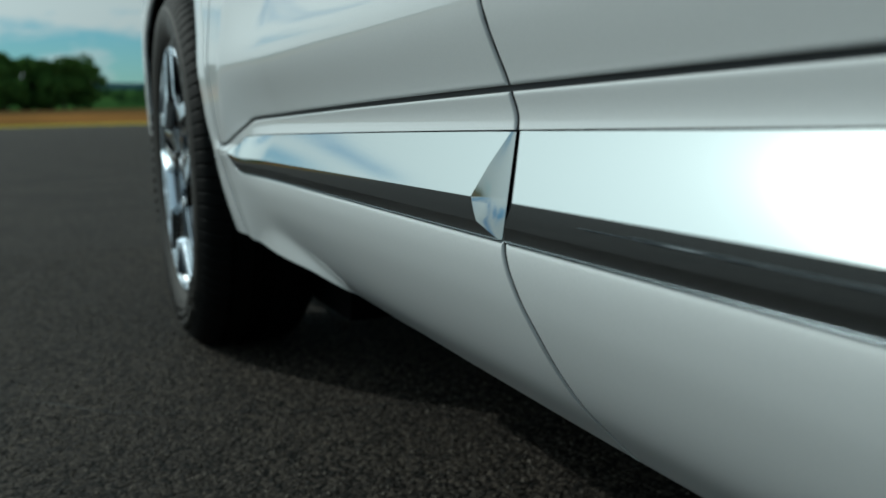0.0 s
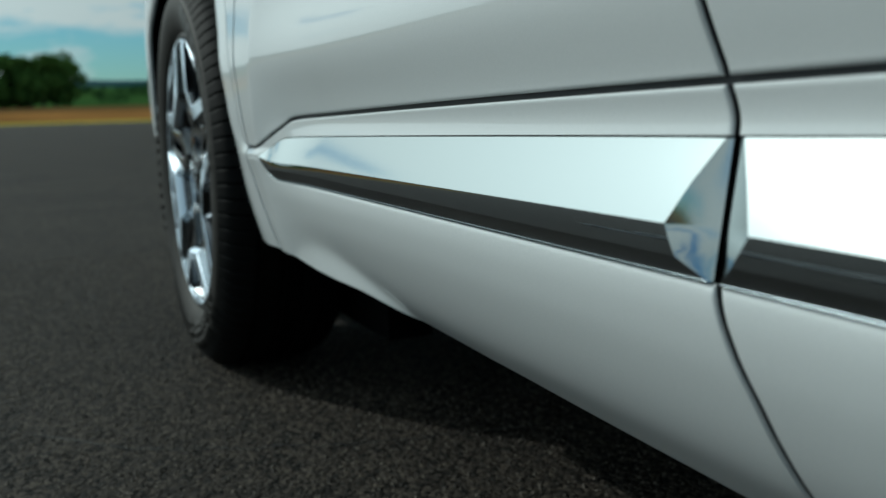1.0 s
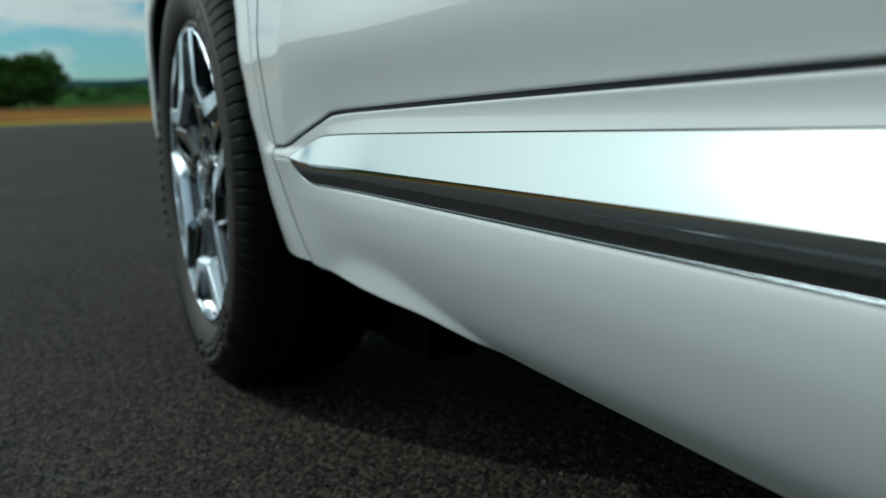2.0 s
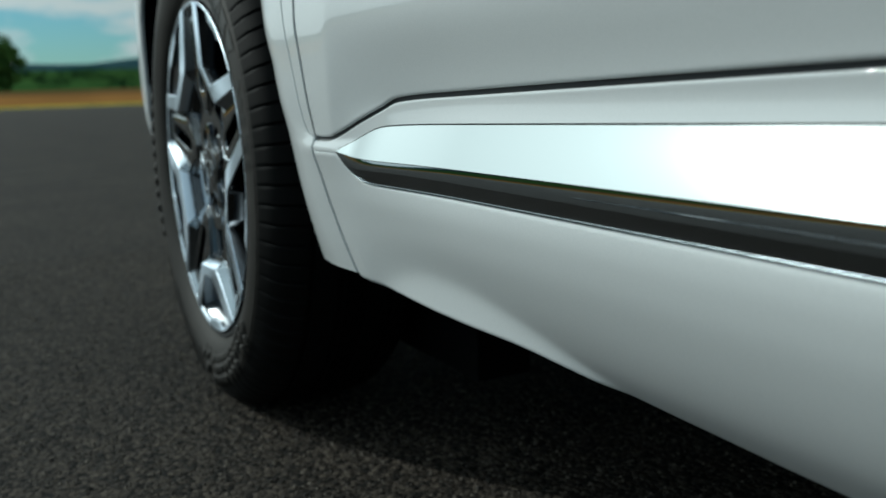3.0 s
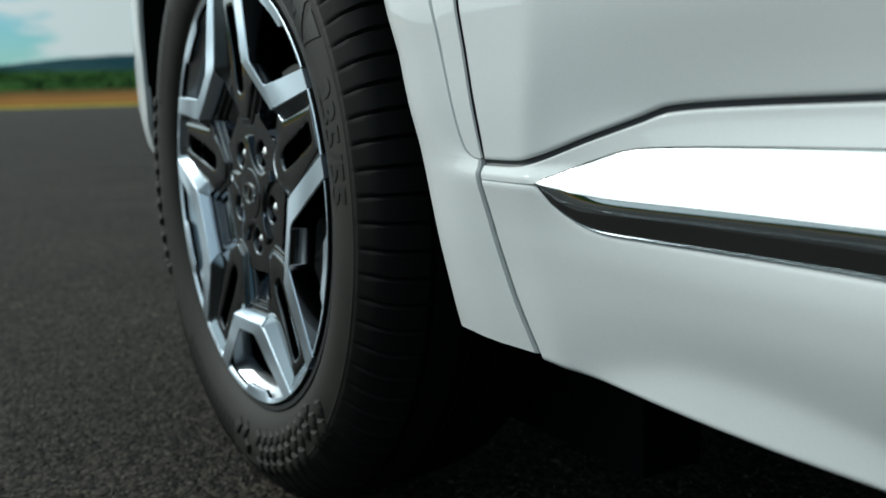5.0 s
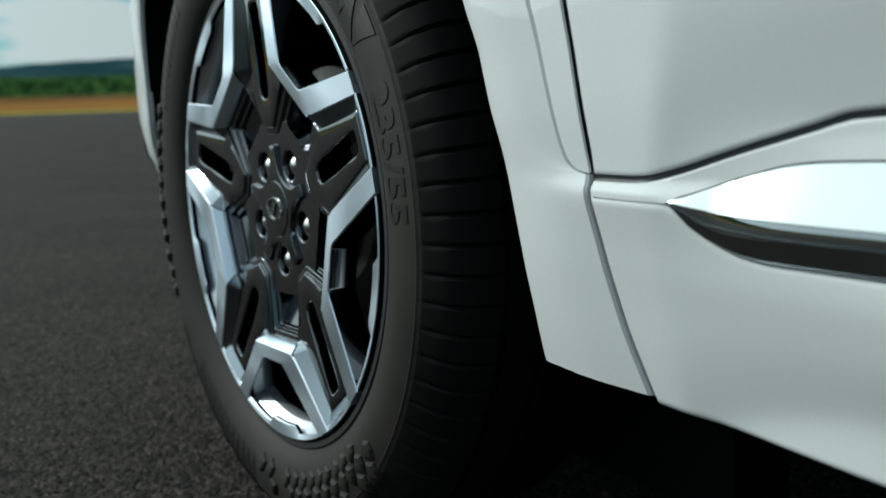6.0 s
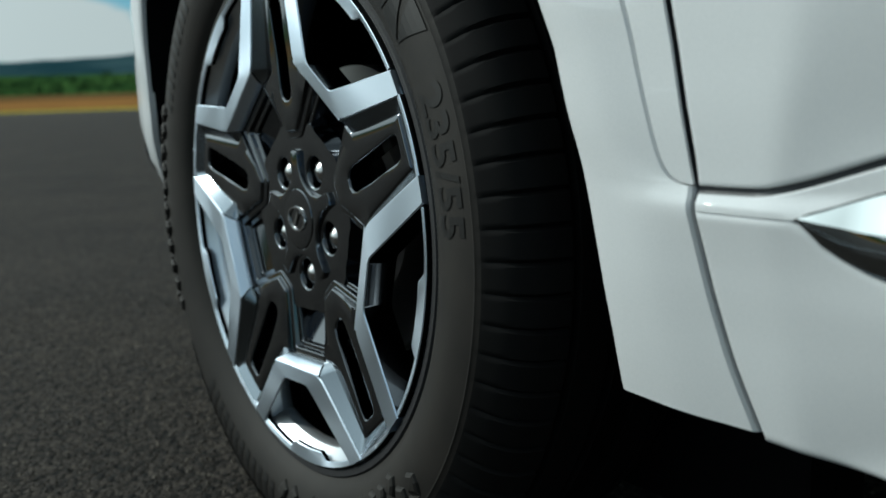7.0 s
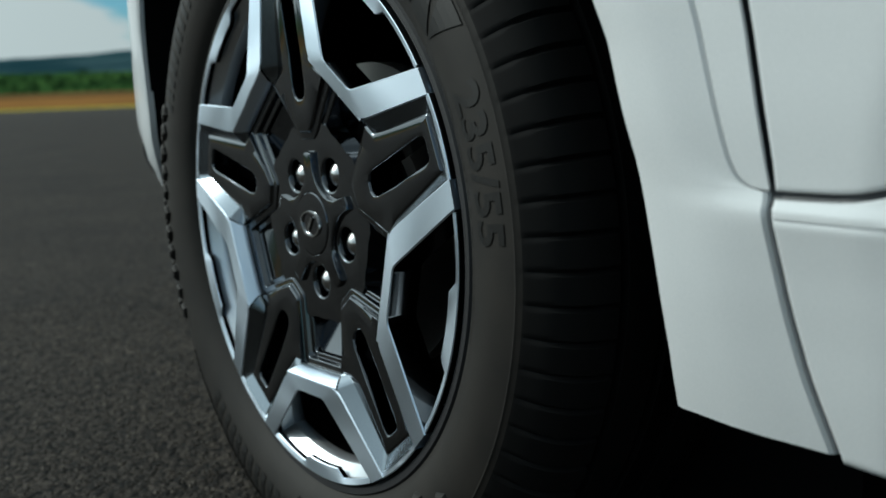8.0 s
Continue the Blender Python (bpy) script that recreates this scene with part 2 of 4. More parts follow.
def make_ground():
    radii = [0.6, 1.2, 2.5, 5, 10, 20, 40, 80, 120, 141, 144, 148, 152, 158, 170, 185, 205, 230, 262, 300, 340, 380, 420, 480, 540, 600, 680, 760, 900, 1500, 2600, 4500]
    n = 180
    bm = bmesh.new()
    mid = bm.verts.new((0, 0, 0))
    rows = []
    for r in radii:
        rows.append([bm.verts.new((r * math.cos(a), r * math.sin(a), height(r, 0))) for a in (2 * math.pi * k / n for k in range(n))])
    for k in range(n):
        bm.faces.new((mid, rows[0][k], rows[0][(k + 1) % n]))
    for i, (a, b) in enumerate(zip(rows, rows[1:])):
        r = radii[i + 1]
        for k in range(n):
            f = bm.faces.new((a[k], b[k], b[(k + 1) % n], a[(k + 1) % n]))
            f.material_index = 0 if r <= 141 else 1 if r <= 158 else 4 if r <= 205 else 2 if r <= 262 else 3
    ob = new("ground", mesh_of(bm, "ground", [asphalt, grass, soil, meadow, stubble], False))
    return tagged(ob, "dark grey worn asphalt runway with dry grass and fields beyond", "ground", kind="structure")


make_ground()


def make_hills():
    bm = bmesh.new()
    rows = []
    for d, f in ((900, 0.0), (1100, 0.35), (1400, 0.8), (1800, 1.0), (2300, 0.7)):
        row = []
        for k in range(241):
            a = radians(-70 + k * 0.75)
            n1 = noise.noise(Vector((a * 3.0, 0.3, 1.7))) * 0.5 + noise.noise(Vector((a * 11.0, 2.3, 0.7))) * 0.22 + noise.noise(Vector((a * 40.0, d * 0.01, 0.7))) * 0.05
            h = 14 + f * (49 + 36 * n1) * d / 1300
            row.append((d * math.sin(a), d * math.cos(a), h))
        rows.append(row)
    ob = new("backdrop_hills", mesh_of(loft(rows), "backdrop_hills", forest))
    return tagged(ob, "long wooded ridge behind the fields, distance haze painted in as blue", "hill", kind="structure")


make_hills()


def leaf_cloud(bm, centre, size, count, rng, leaf):
    cx, cy, cz = centre
    for _ in range(count):
        while True:
            v = Vector((rng.uniform(-1, 1), rng.uniform(-1, 1), rng.uniform(-1, 1)))
            if 0.35 < v.length < 1:
                break
        p = Vector((cx + v.x * size[0], cy + v.y * size[1], cz + v.z * size[2]))
        q = Euler((rng.uniform(0, 6.3), rng.uniform(0, 6.3), rng.uniform(0, 6.3))).to_matrix()
        s = leaf * rng.uniform(0.6, 1.4)
        quad = [bm.verts.new(p + q @ Vector(c)) for c in ((-s, 0, 0), (0, -s * 0.6, s * 0.15), (s, 0, 0), (0, s * 0.6, s * 0.15))]
        bm.faces.new(quad)


def make_tree(x, y, h, seed):
    rng = random.Random(seed)
    z0 = height(x, y)
    tree = tagged(new("tree"), "dense dark green broadleaf tree at the field's edge", "tree", group="trees of the wood")
    tree.location = (x, y, z0)
    rings = []
    for t in (0, 0.15, 0.35, 0.6):
        r = h * 0.03 * (1 - t * 0.8)
        rings.append([(r * math.cos(a), r * math.sin(a) + t * 0.3, t * h) for a in (k * math.pi / 4 for k in range(8))])
    bm = loft(rings, close=True)
    for k in range(5):
        a, zb = rng.uniform(0, 6.28), h * rng.uniform(0.25, 0.5)
        d = Vector((math.cos(a), math.sin(a), 0.8)) * h * 0.25
        loft([[(0.1 * math.cos(b), 0.1 * math.sin(b), zb) for b in (0, 2.1, 4.2)], [(d.x + 0.03 * math.cos(b), d.y + 0.03 * math.sin(b), zb + d.z) for b in (0, 2.1, 4.2)]], close=True, bm=bm)
    part("trunk", bm, bark, tree)
    bm = bmesh.new()
    for k in range(24):
        a, rr = rng.uniform(0, 6.28), h * 0.32 * math.sqrt(rng.random())
        zc = h * rng.uniform(0.10, 0.88)
        rr *= 1.15 - 0.6 * abs(zc / h - 0.45)
        s = h * rng.uniform(0.11, 0.19)
        leaf_cloud(bm, (rr * math.cos(a), rr * math.sin(a), zc), (s, s, s * 0.85), 240, rng, h * 0.034)
    part("crown", bm, leafage, tree, smooth=False)


def make_wood():
    rng = random.Random(4)
    for k in range(17):
        x = -42 + k * 3.3 + rng.uniform(-0.8, 0.8)
        y = 255 + rng.uniform(-6, 8)
        h = 13.6 + 0.8 * math.sin(k * 0.9) + rng.uniform(-0.6, 0.6) - (2.5 if k == 16 else 0)
        make_tree(x, y, h, k)


make_wood()


def make_scrub():
    rng = random.Random(9)
    bm = bmesh.new()
    for k in range(190):
        a = radians(-3 + 45 * k / 190 + rng.uniform(-0.2, 0.2))
        d = rng.uniform(285, 520)
        x, y = d * math.sin(a), d * math.cos(a)
        s = rng.uniform(1.4, 3.4)
        leaf_cloud(bm, (x, y, height(x, y) + s * 0.6), (s * 1.7, s, s), 60, rng, 0.5)
    ob = new("scrub", mesh_of(bm, "scrub", hedge, False))
    tagged(ob, "band of green scrub and hedge behind the brown field", "scrub", kind="stuff")


make_scrub()

# ---- the car: heights and gaps of its near side ----
car = tagged(new("car"), "pearl white compact SUV with satin chrome sill trim, parked on asphalt", "car")
front_x = curve3([(0.19, 0.085), (0.262, 0.047), (0.28, 0.0405), (0.324, 0.0275), (0.368, 0.0175), (0.424, 0.009), (0.465, 0.003), (0.505, 0.0), (0.535, -0.002), (0.6, 0.004), (0.7, 0.016), (0.8, 0.024), (1.0, 0.03)])
rear_x = curve3([(0.19, 0.15), (0.229, 0.110), (0.268, 0.073), (0.31, 0.0465), (0.345, 0.031), (0.37, 0.0255), (0.40, 0.028), (0.448, 0.0372), (0.453, 0.0385), (0.460, 0.0385), (0.467, 0.0365), (0.473, 0.0342), (0.479, 0.0330), (0.503, 0.024), (0.531, 0.0155), (0.54, 0.0148), (0.6, 0.026), (0.7, 0.044), (0.9, 0.075), (1.0, 0.09)])
seam_front = curve3([(0.19, -0.546), (0.28, -0.529), (0.33, -0.517), (0.37, -0.511), (0.42, -0.5065), (0.445, -0.5045), (0.47, -0.5015), (0.50, -0.4975), (0.525, -0.4935), (0.6, -0.482), (0.8, -0.465), (1.0, -0.455)])
seam_mid = curve3([(0.19, -1.474), (0.27, -1.475), (0.315, -1.473), (0.345, -1.467), (0.38, -1.461), (0.46, -1.458), (0.503, -1.454), (0.8, -1.43), (1.0, -1.42)])
groove_z = curve3([(-2.6, 0.487), (-1.459, 0.4755), (-0.754, 0.4625), (-0.705, 0.461), (-0.67, 0.4585), (-0.652, 0.453), (-0.61, 0.44), (-0.565, 0.4255), (-0.549, 0.4222), (-0.535, 0.4215), (-0.5, 0.4212), (-0.4, 0.4212)])


shelf = curve3([(0.30, 0.0), (0.335, 0.0), (0.375, -0.0020), (0.400, -0.0052), (0.4085, -0.0064), (0.4135, -0.0060), (0.4190, -0.0022), (0.4220, 0.0), (0.5, 0.0)])


def shelf_at(y, z):
    """Rounded shelf below the door's lower edge, dying out towards the arch."""
    return shelf(z) * smooth(-0.440, -0.520, y) * (1 - smooth(-0.62, -0.80, y))


def blend(y, z):
    s = min(1.0, max(0.0, (-0.562 - 0.22 * (max(z, 0.4201) - 0.45) - y) / 0.23))
    return 1 - (1 - s) ** 2


# outer face of the flare behind the wheel, running into the turned-under sill
flare = curve3([(-1.1, 0.20), (-0.93, 0.100), (-0.85, 0.068), (-0.785, 0.0565), (-0.72, 0.0505), (-0.66, 0.0475), (-0.60, 0.0470), (-0.5, 0.0500), (-0.4, 0.060)])


def side_x(y, z):
    def at(f):
        return sum(f(z + d) for d in (-0.006, -0.003, 0, 0.003, 0.006)) / 5
    w = blend(y, z)
    body = at(front_x) * (1 - w) + at(rear_x) * w
    edge = flare(y) + 0.08 * (0.30 - z)
    body = 0.5 * (body + edge - math.sqrt((body - edge) ** 2 + 0.004 ** 2)) + 0.0004
    return body + shelf_at(y, z)


def rolled(e, radius, drop):
    """How far a rolled edge falls back at the distance e from it."""
    t = max(0.0, 1 - e / radius)
    return drop * (1 - math.sqrt(1 - t * t))


def panel(name, parent, y_a, y_b, z_a, z_b, nu, nv, mats, label="", hem=0.0020, hem_low=None, hem_top=None, round_low=0.0026, round_top=0.0026):
    """A pressed panel between two gaps (functions of z) and two heights (functions of y), with rolled edges."""
    edge = (0.0, 0.00015, 0.0006, 0.0013, 0.0022, 0.0032, 0.0045, 0.0062)
    wide, tall = abs(y_b(0.42) - y_a(0.42)), abs(z_b(-0.9) - z_a(-0.9))

    def steps(n, size):
        mid = [k / n for k in range(1, n) if 0.0068 < size * k / n < size - 0.0068]
        return [e / size for e in edge] + mid + [1 - e / size for e in reversed(edge)]
    us, vs = steps(nu, wide), steps(nv, tall)
    rows = []
    for v in vs:
        row = []
        for u in us:
            y0 = y_a(0.42) + (y_b(0.42) - y_a(0.42)) * u
            z = z_a(y0) + (z_b(y0) - z_a(y0)) * v
            y = y_a(z) + (y_b(z) - y_a(z)) * u
            z = z_a(y) + (z_b(y) - z_a(y)) * v
            roll = max(rolled(wide * min(u, 1 - u), 0.0026, hem),
                       rolled(tall * v, round_low, hem if hem_low is None else hem_low),
                       rolled(tall * (1 - v), round_top, hem if hem_top is None else hem_top))
            row.append(Vector((side_x(y, z) + roll, y, z)))
        rows.append(row)
    bm = loft(rows)
    rim = list(rows[0]) + [r[-1] for r in rows[1:]] + [p for p in rows[-1][-2::-1]] + [r[0] for r in rows[-2:0:-1]]
    skin = set(bm.faces)
    loft([rim, [p + Vector((0.016, 0, 0)) for p in rim]], close=True, bm=bm)
    # return walls get the second material, with the gap's shade in its colour
    for f in bm.faces:
        f.normal_update()
        under = abs(f.normal.z) > 0.6 and f.calc_center_median().z < 0.3
        f.material_index = 0 if f in skin or under else 1
    bmesh.ops.remove_doubles(bm, verts=bm.verts, dist=1e-5)
    return part(name, bm, mats, parent, label)


GAP = 0.0024


def gap_front(z):
    """Half the gap ahead of the front door: close below the sill line."""
    return 0.0011 + 0.0009 * smooth(0.415, 0.44, z)


def const(v):
    return lambda _: v


front_door = part("front_door", loft([[(0.062, -1.44, 0.3), (0.062, -0.52, 0.3)], [(0.062, -1.44, 0.95), (0.062, -0.52, 0.95)]]), gap_back, car, "white front door with chrome sill trim")
rear_door = part("rear_door", loft([[(0.075, -2.4, 0.3), (0.075, -1.48, 0.3)], [(0.075, -2.4, 0.95), (0.075, -1.48, 0.95)]]), dark_gap, car, "white rear door with chrome sill trim")
y_front = (lambda z: seam_front(z) - gap_front(z))
y_mid_f = (lambda z: seam_mid(z) + GAP)
y_mid_r = (lambda z: seam_mid(z) - GAP)
up_lo = (lambda y: groove_z(y) + 0.0026)
low_hi = (lambda y: groove_z(y) - 0.0014)
low_lo = curve3([(-2.6, 0.211), (-1.45, 0.2125), (-1.3, 0.2170), (-1.2, 0.2213), (-1.1, 0.2270), (-1.05, 0.2290), (-1.010, 0.2318), (-0.951, 0.2358), (-0.894, 0.2438), (-0.858, 0.2520), (-0.825, 0.2575), (-0.796, 0.2602), (-0.734, 0.2624), (-0.638, 0.2668), (-0.56, 0.2712), (-0.5, 0.2728)])
tuck_hi = (lambda y: s_low(y) - 0.0006 if y < -0.572 else 0.4108)
tuck_lo = (lambda y: s_top(y) + 0.0012 if y < -0.572 else 0.4102)
# chrome strip: upper face to the sky, two lower faces to the ground
s_top = curve3([(-2.6, 0.458), (-1.459, 0.4485), (-0.755, 0.4385), (-0.705, 0.4375), (-0.656, 0.4355), (-0.638, 0.433), (-0.620, 0.428), (-0.598, 0.421), (-0.584, 0.4155), (-0.572, 0.4115)])
s_edge = curve3([(-2.6, 0.404), (-1.434, 0.4055), (-0.761, 0.4053), (-0.678, 0.4054), (-0.604, 0.4068), (-0.593, 0.4084), (-0.572, 0.411)])
s_mid = curve3([(-2.6, 0.386), (-1.459, 0.390), (-0.76, 0.395), (-0.674, 0.396), (-0.614, 0.396), (-0.600, 0.398), (-0.586, 0.4045), (-0.572, 0.4105)])
s_low = curve3([(-2.6, 0.373), (-1.459, 0.3785), (-0.753, 0.382), (-0.634, 0.3825), (-0.614, 0.3845), (-0.600, 0.389), (-0.581, 0.4), (-0.572, 0.41)])

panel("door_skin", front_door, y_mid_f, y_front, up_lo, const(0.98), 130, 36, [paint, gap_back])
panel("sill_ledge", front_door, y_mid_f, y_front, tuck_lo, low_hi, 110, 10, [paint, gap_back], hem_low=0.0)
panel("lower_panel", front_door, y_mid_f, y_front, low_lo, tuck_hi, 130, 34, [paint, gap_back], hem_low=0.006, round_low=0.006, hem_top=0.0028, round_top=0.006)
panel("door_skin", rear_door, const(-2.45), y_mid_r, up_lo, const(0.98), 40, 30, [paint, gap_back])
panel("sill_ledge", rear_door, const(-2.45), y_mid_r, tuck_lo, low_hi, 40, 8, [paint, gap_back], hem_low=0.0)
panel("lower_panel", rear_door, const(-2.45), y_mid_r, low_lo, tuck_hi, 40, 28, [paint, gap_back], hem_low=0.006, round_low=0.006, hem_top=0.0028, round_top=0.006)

def seal(name, parent, seam, z0, z1, dx):
    """Flange at the bottom of a shut line, the gap's shade and dirt in its colour."""
    rows = [[(side_x(seam(z) + o, z) + dx, seam(z) + o, z) for o in (-0.009, 0.0, 0.009)] for z in (z0 + (z1 - z0) * k / 40 for k in range(41))]
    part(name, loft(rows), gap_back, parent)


seal("door_seal", front_door, seam_front, 0.28, 0.9, 0.0055)
seal("door_seal", rear_door, seam_mid, 0.24, 0.9, 0.010)


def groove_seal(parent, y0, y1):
    """Flange along the bottom of the lengthwise groove, the groove's shade put into its colour."""
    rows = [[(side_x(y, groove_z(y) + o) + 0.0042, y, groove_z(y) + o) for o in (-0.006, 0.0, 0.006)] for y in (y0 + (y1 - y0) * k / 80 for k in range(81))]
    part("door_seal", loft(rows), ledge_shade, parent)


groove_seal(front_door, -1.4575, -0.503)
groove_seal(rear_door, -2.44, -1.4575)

def strip_row(y, proud=1.0):
    """Section of the strip at y, from its top edge round its two lower faces."""
    zt, ze, zm, zl = s_top(y), s_edge(y), s_mid(y), s_low(y)
    k = smooth(-0.568, -0.63, y) * proud
    xt, xl = side_x(y, zt) - 0.0008, side_x(y, zl) - 0.0008
    xe = xt - 0.46 * (zt - ze)
    upper = [Vector((xt + 0.006, y, zt + 0.0006)), Vector((xt, y, zt)), Vector((xt + (xe - xt) * 0.5 - 0.0006 * k, y, (zt + ze) / 2)), Vector((xe + 0.0001, y, ze + 0.0003))]
    face = [Vector((xe + 0.0003 - 0.0007 * k * f - 0.0009 * k * f * (1 - f), y, ze - 0.0003 + (zm - ze + 0.0003) * f)) for f in (0, 0.25, 0.5, 0.75, 1)]
    return upper + face + [Vector((xl, y, zl)), Vector((xl - 0.0005 * k, y, zl - 0.0002 * k)), Vector((xl - 0.0004 * k, y, zl - 0.0007 * k)), Vector((xl + 0.006, y, zl - 0.0009 * k))]


def make_strip(parent, y0, y1, mitre_at, n):
    rows = []
    ys = [y0 + (y1 - y0) * k / n for k in range(n + 1)]
    for y in ys:
        rows.append(strip_row(y))
    s = mitre_at
    end = rows[0] if s == 0 else rows[-1]
    gap = seam_mid(0.41) + (GAP if s == 0 else -GAP)
    # mitred end: a hollow facet from the gap out to the strip's proud edge, a triangle seen from the side
    top, low = end[1], end[9]
    zt, zl, tip = top.z, low.z, end[3].lerp(end[4], 0.5)
    reach = 0.026 if s == 0 else -0.030
    a, b, c = Vector((top.x + 0.002, gap, zt)), Vector((low.x + 0.002, gap, zl)), Vector((tip.x, gap + reach, tip.z))
    nrm = (b - a).cross(c - a)
    for p in end:
        flat = (a.y - ((p.x - a.x) * nrm.x + (p.z - a.z) * nrm.z) / nrm.y - gap) / reach
        t = (zt - p.z) / (zt - tip.z) if p.z > tip.z else (p.z - zl) / (tip.z - zl)
        p.y = gap + reach * min(1.0, max(0.0, flat if p.z > tip.z - 0.002 else 0.5 * (flat + t)))
    shut = [Vector((top.x + (low.x - top.x) * (zt - p.z) / (zt - zl) + 0.002, gap, p.z)) for p in end]
    hollow = [[p.lerp(q, f) + Vector((0.0007 * math.sin(math.pi * f) * ((p.y - gap) / reach) ** 2, 0, 0)) for p, q in zip(end, shut)] for f in (0, 0.2, 0.4, 0.6, 0.8, 1.0)]
    bm = bmesh.new()
    # upper face in plain chrome, lower faces in the copies darkened for shade
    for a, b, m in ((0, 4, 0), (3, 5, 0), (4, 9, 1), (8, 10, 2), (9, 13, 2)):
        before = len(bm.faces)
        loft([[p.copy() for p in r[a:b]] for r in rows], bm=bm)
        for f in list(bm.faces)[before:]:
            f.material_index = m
    strip = part("trim_strip", bm, [chrome, shaded_face_chrome, shaded_chrome], parent, "polished satin chrome trim strip")
    part("mitred_end", loft([[p.copy() for p in r[1:10]] for r in hollow]), chrome, strip)
    return strip


make_strip(front_door, seam_mid(0.41) + GAP + 0.026, -0.5725, 0, 80)
make_strip(rear_door, -2.44, seam_mid(0.41) - GAP - 0.030, 1, 50)


# ---- fender, arch cladding and bumper round the front wheel ----
lip_y = curve3([(0.270, -0.4190), (0.294, -0.4205), (0.325, -0.4222), (0.362, -0.4218), (0.401, -0.4193), (0.431, -0.4159), (0.468, -0.4074), (0.5054, -0.3994)])
lip_ahead = curve3([(0.27, 0.440), (0.30, 0.430), (0.356, 0.407), (0.376, 0.388), (0.415, 0.366), (0.461, 0.357), (0.504, 0.360), (0.553, 0.362), (0.608, 0.356), (0.655, 0.322), (0.6856, 0.2732)])
lip_z = curve3([(0, 0.5054), (0.35, 0.4275), (1, 0.2785)])


def arch_in(a):
    """Arch lip at angle a (degrees, 0 ahead, 180 behind)."""
    c, s = math.cos(radians(a)), math.sin(radians(a))
    if a > 160:
        z = lip_z((a - 160) / 30)
        return lip_y(z), z
    if a < 50:
        z = 0.6856 - (50 - a) / 60 * 0.41
        return lip_ahead(z), z
    return 0.425 * c, 0.36 + 0.425 * s


clad_y = curve3([(0, -0.5045), (0.07, -0.4955), (0.14, -0.4875), (0.22, -0.4825), (0.32, -0.4780), (0.45, -0.4715), (0.60, -0.4640), (0.80, -0.4330), (1.0, -0.3704)])
clad_z = curve3([(0, 0.4232), (0.07, 0.4244), (0.14, 0.4290), (0.22, 0.4390), (0.32, 0.4580), (0.45, 0.4880), (0.60, 0.5210), (0.80, 0.5950), (1.0, 0.6708)])


def arch_out(a):
    c, s = math.cos(radians(a)), math.sin(radians(a))
    if a > 171:
        z = 0.4215 - (a - 171) * 0.00755
        return seam_front(z) + gap_front(z), z
    if a > 140:
        t = (171 - a) / 31
        return clad_y(t), clad_z(t)
    if a < 50:
        yi, zi = arch_in(a)
        return max(0.4835 * c, yi + 0.05), max(0.36 + 0.4835 * s, zi)
    return 0.4835 * c, 0.36 + 0.4835 * s


def nose_x(y, z):
    """Side of the front wing and bumper: proud ahead of the wheel, then turning in to the nose."""
    if y < 0:
        return front_x(z) + shelf_at(y, z)
    s = smooth(0.0, 0.33, y)
    x = front_x(max(z, 0.46)) * (1 - s) - 0.012 * s + 2.9 * s * max(0.0, 0.46 - z) ** 2
    return x + 0.06 * max(0, y - 0.36) + max(0, y - 0.393) ** 1.4 * 2.0 + 0.35 * max(0, y - 0.75) ** 1.5


def make_cladding():
    rows = []
    ang = [190.5] + [190 - k * 0.5 for k in range(401)]
    for f in (-0.06, 0.0, 0.05, 0.2, 0.4, 0.6, 0.8, 0.96, 0.98, 1.0):
        row = []
        for a in ang:
            (yi, zi), (yo, zo) = arch_in(min(a, 190)), arch_out(min(a, 190))
            g = max(0.0, f)
            y, z = yi + (yo - yi) * g, zi + (zo - zi) * g
            x = nose_x(y, z) - 0.004 * math.sin(math.pi * min(1, g)) ** 2
            if a > 190:
                x, z = x + 0.022, z - 0.004
            if f < 0:
                x += 0.010
            elif f == 1.0:
                x += 0.014
            elif f in (0.0, 0.98):
                x += 0.0018
            row.append(Vector((x, y, z)))
        rows.append(row)
    part("arch_cladding", loft(rows), paint, car, "body-coloured wheel arch cladding")


make_cladding()


def make_fender():
    rows = []
    ang = [171.0 - k * 0.5 for k in range(315)]
    for f in (-0.01, 0.0, 0.02, 0.2, 0.4, 0.6, 0.8, 0.98, 1.0):
        row = []
        for a in ang:
            yo, zo = arch_out(a)
            c, s = math.cos(radians(a)), math.sin(radians(a))
            k = min(0.62 / max(s, 1e-3), 0.62 / c if c > 1e-3 else 0.52 / max(-c, 1e-3))
            y2, z2 = k * c, 0.36 + k * s
            if a > 140:
                z2 = 0.4240 + 0.372 * ((171 - a) / 31) ** 1.25
                y2 = seam_front(z2) + gap_front(z2)
            elif c < 0:
                y2 = max(y2, seam_front(z2) + gap_front(z2))
            y, z = yo + (y2 - yo) * f, zo + 0.001 + (z2 - zo) * f
            row.append(Vector((nose_x(y, z) + (0.014 if f < 0 else 0.0018 if f in (0.0, 1.0) else 0.0), y, z)))
        rows.append(row)
    part("front_fender", loft(rows), paint, car, "white front fender")


make_fender()


def make_bumper():
    rows = []
    for j in range(25):
        z = 0.24 + 0.5 * j / 24
        rows.append([Vector((nose_x(y, z) + 0.05 * max(0, 0.33 - z), y, z)) for y in (0.425 + 0.46 * k / 24 for k in range(25))])
    part("front_bumper", loft(rows), paint, car, "white front bumper corner")


make_bumper()


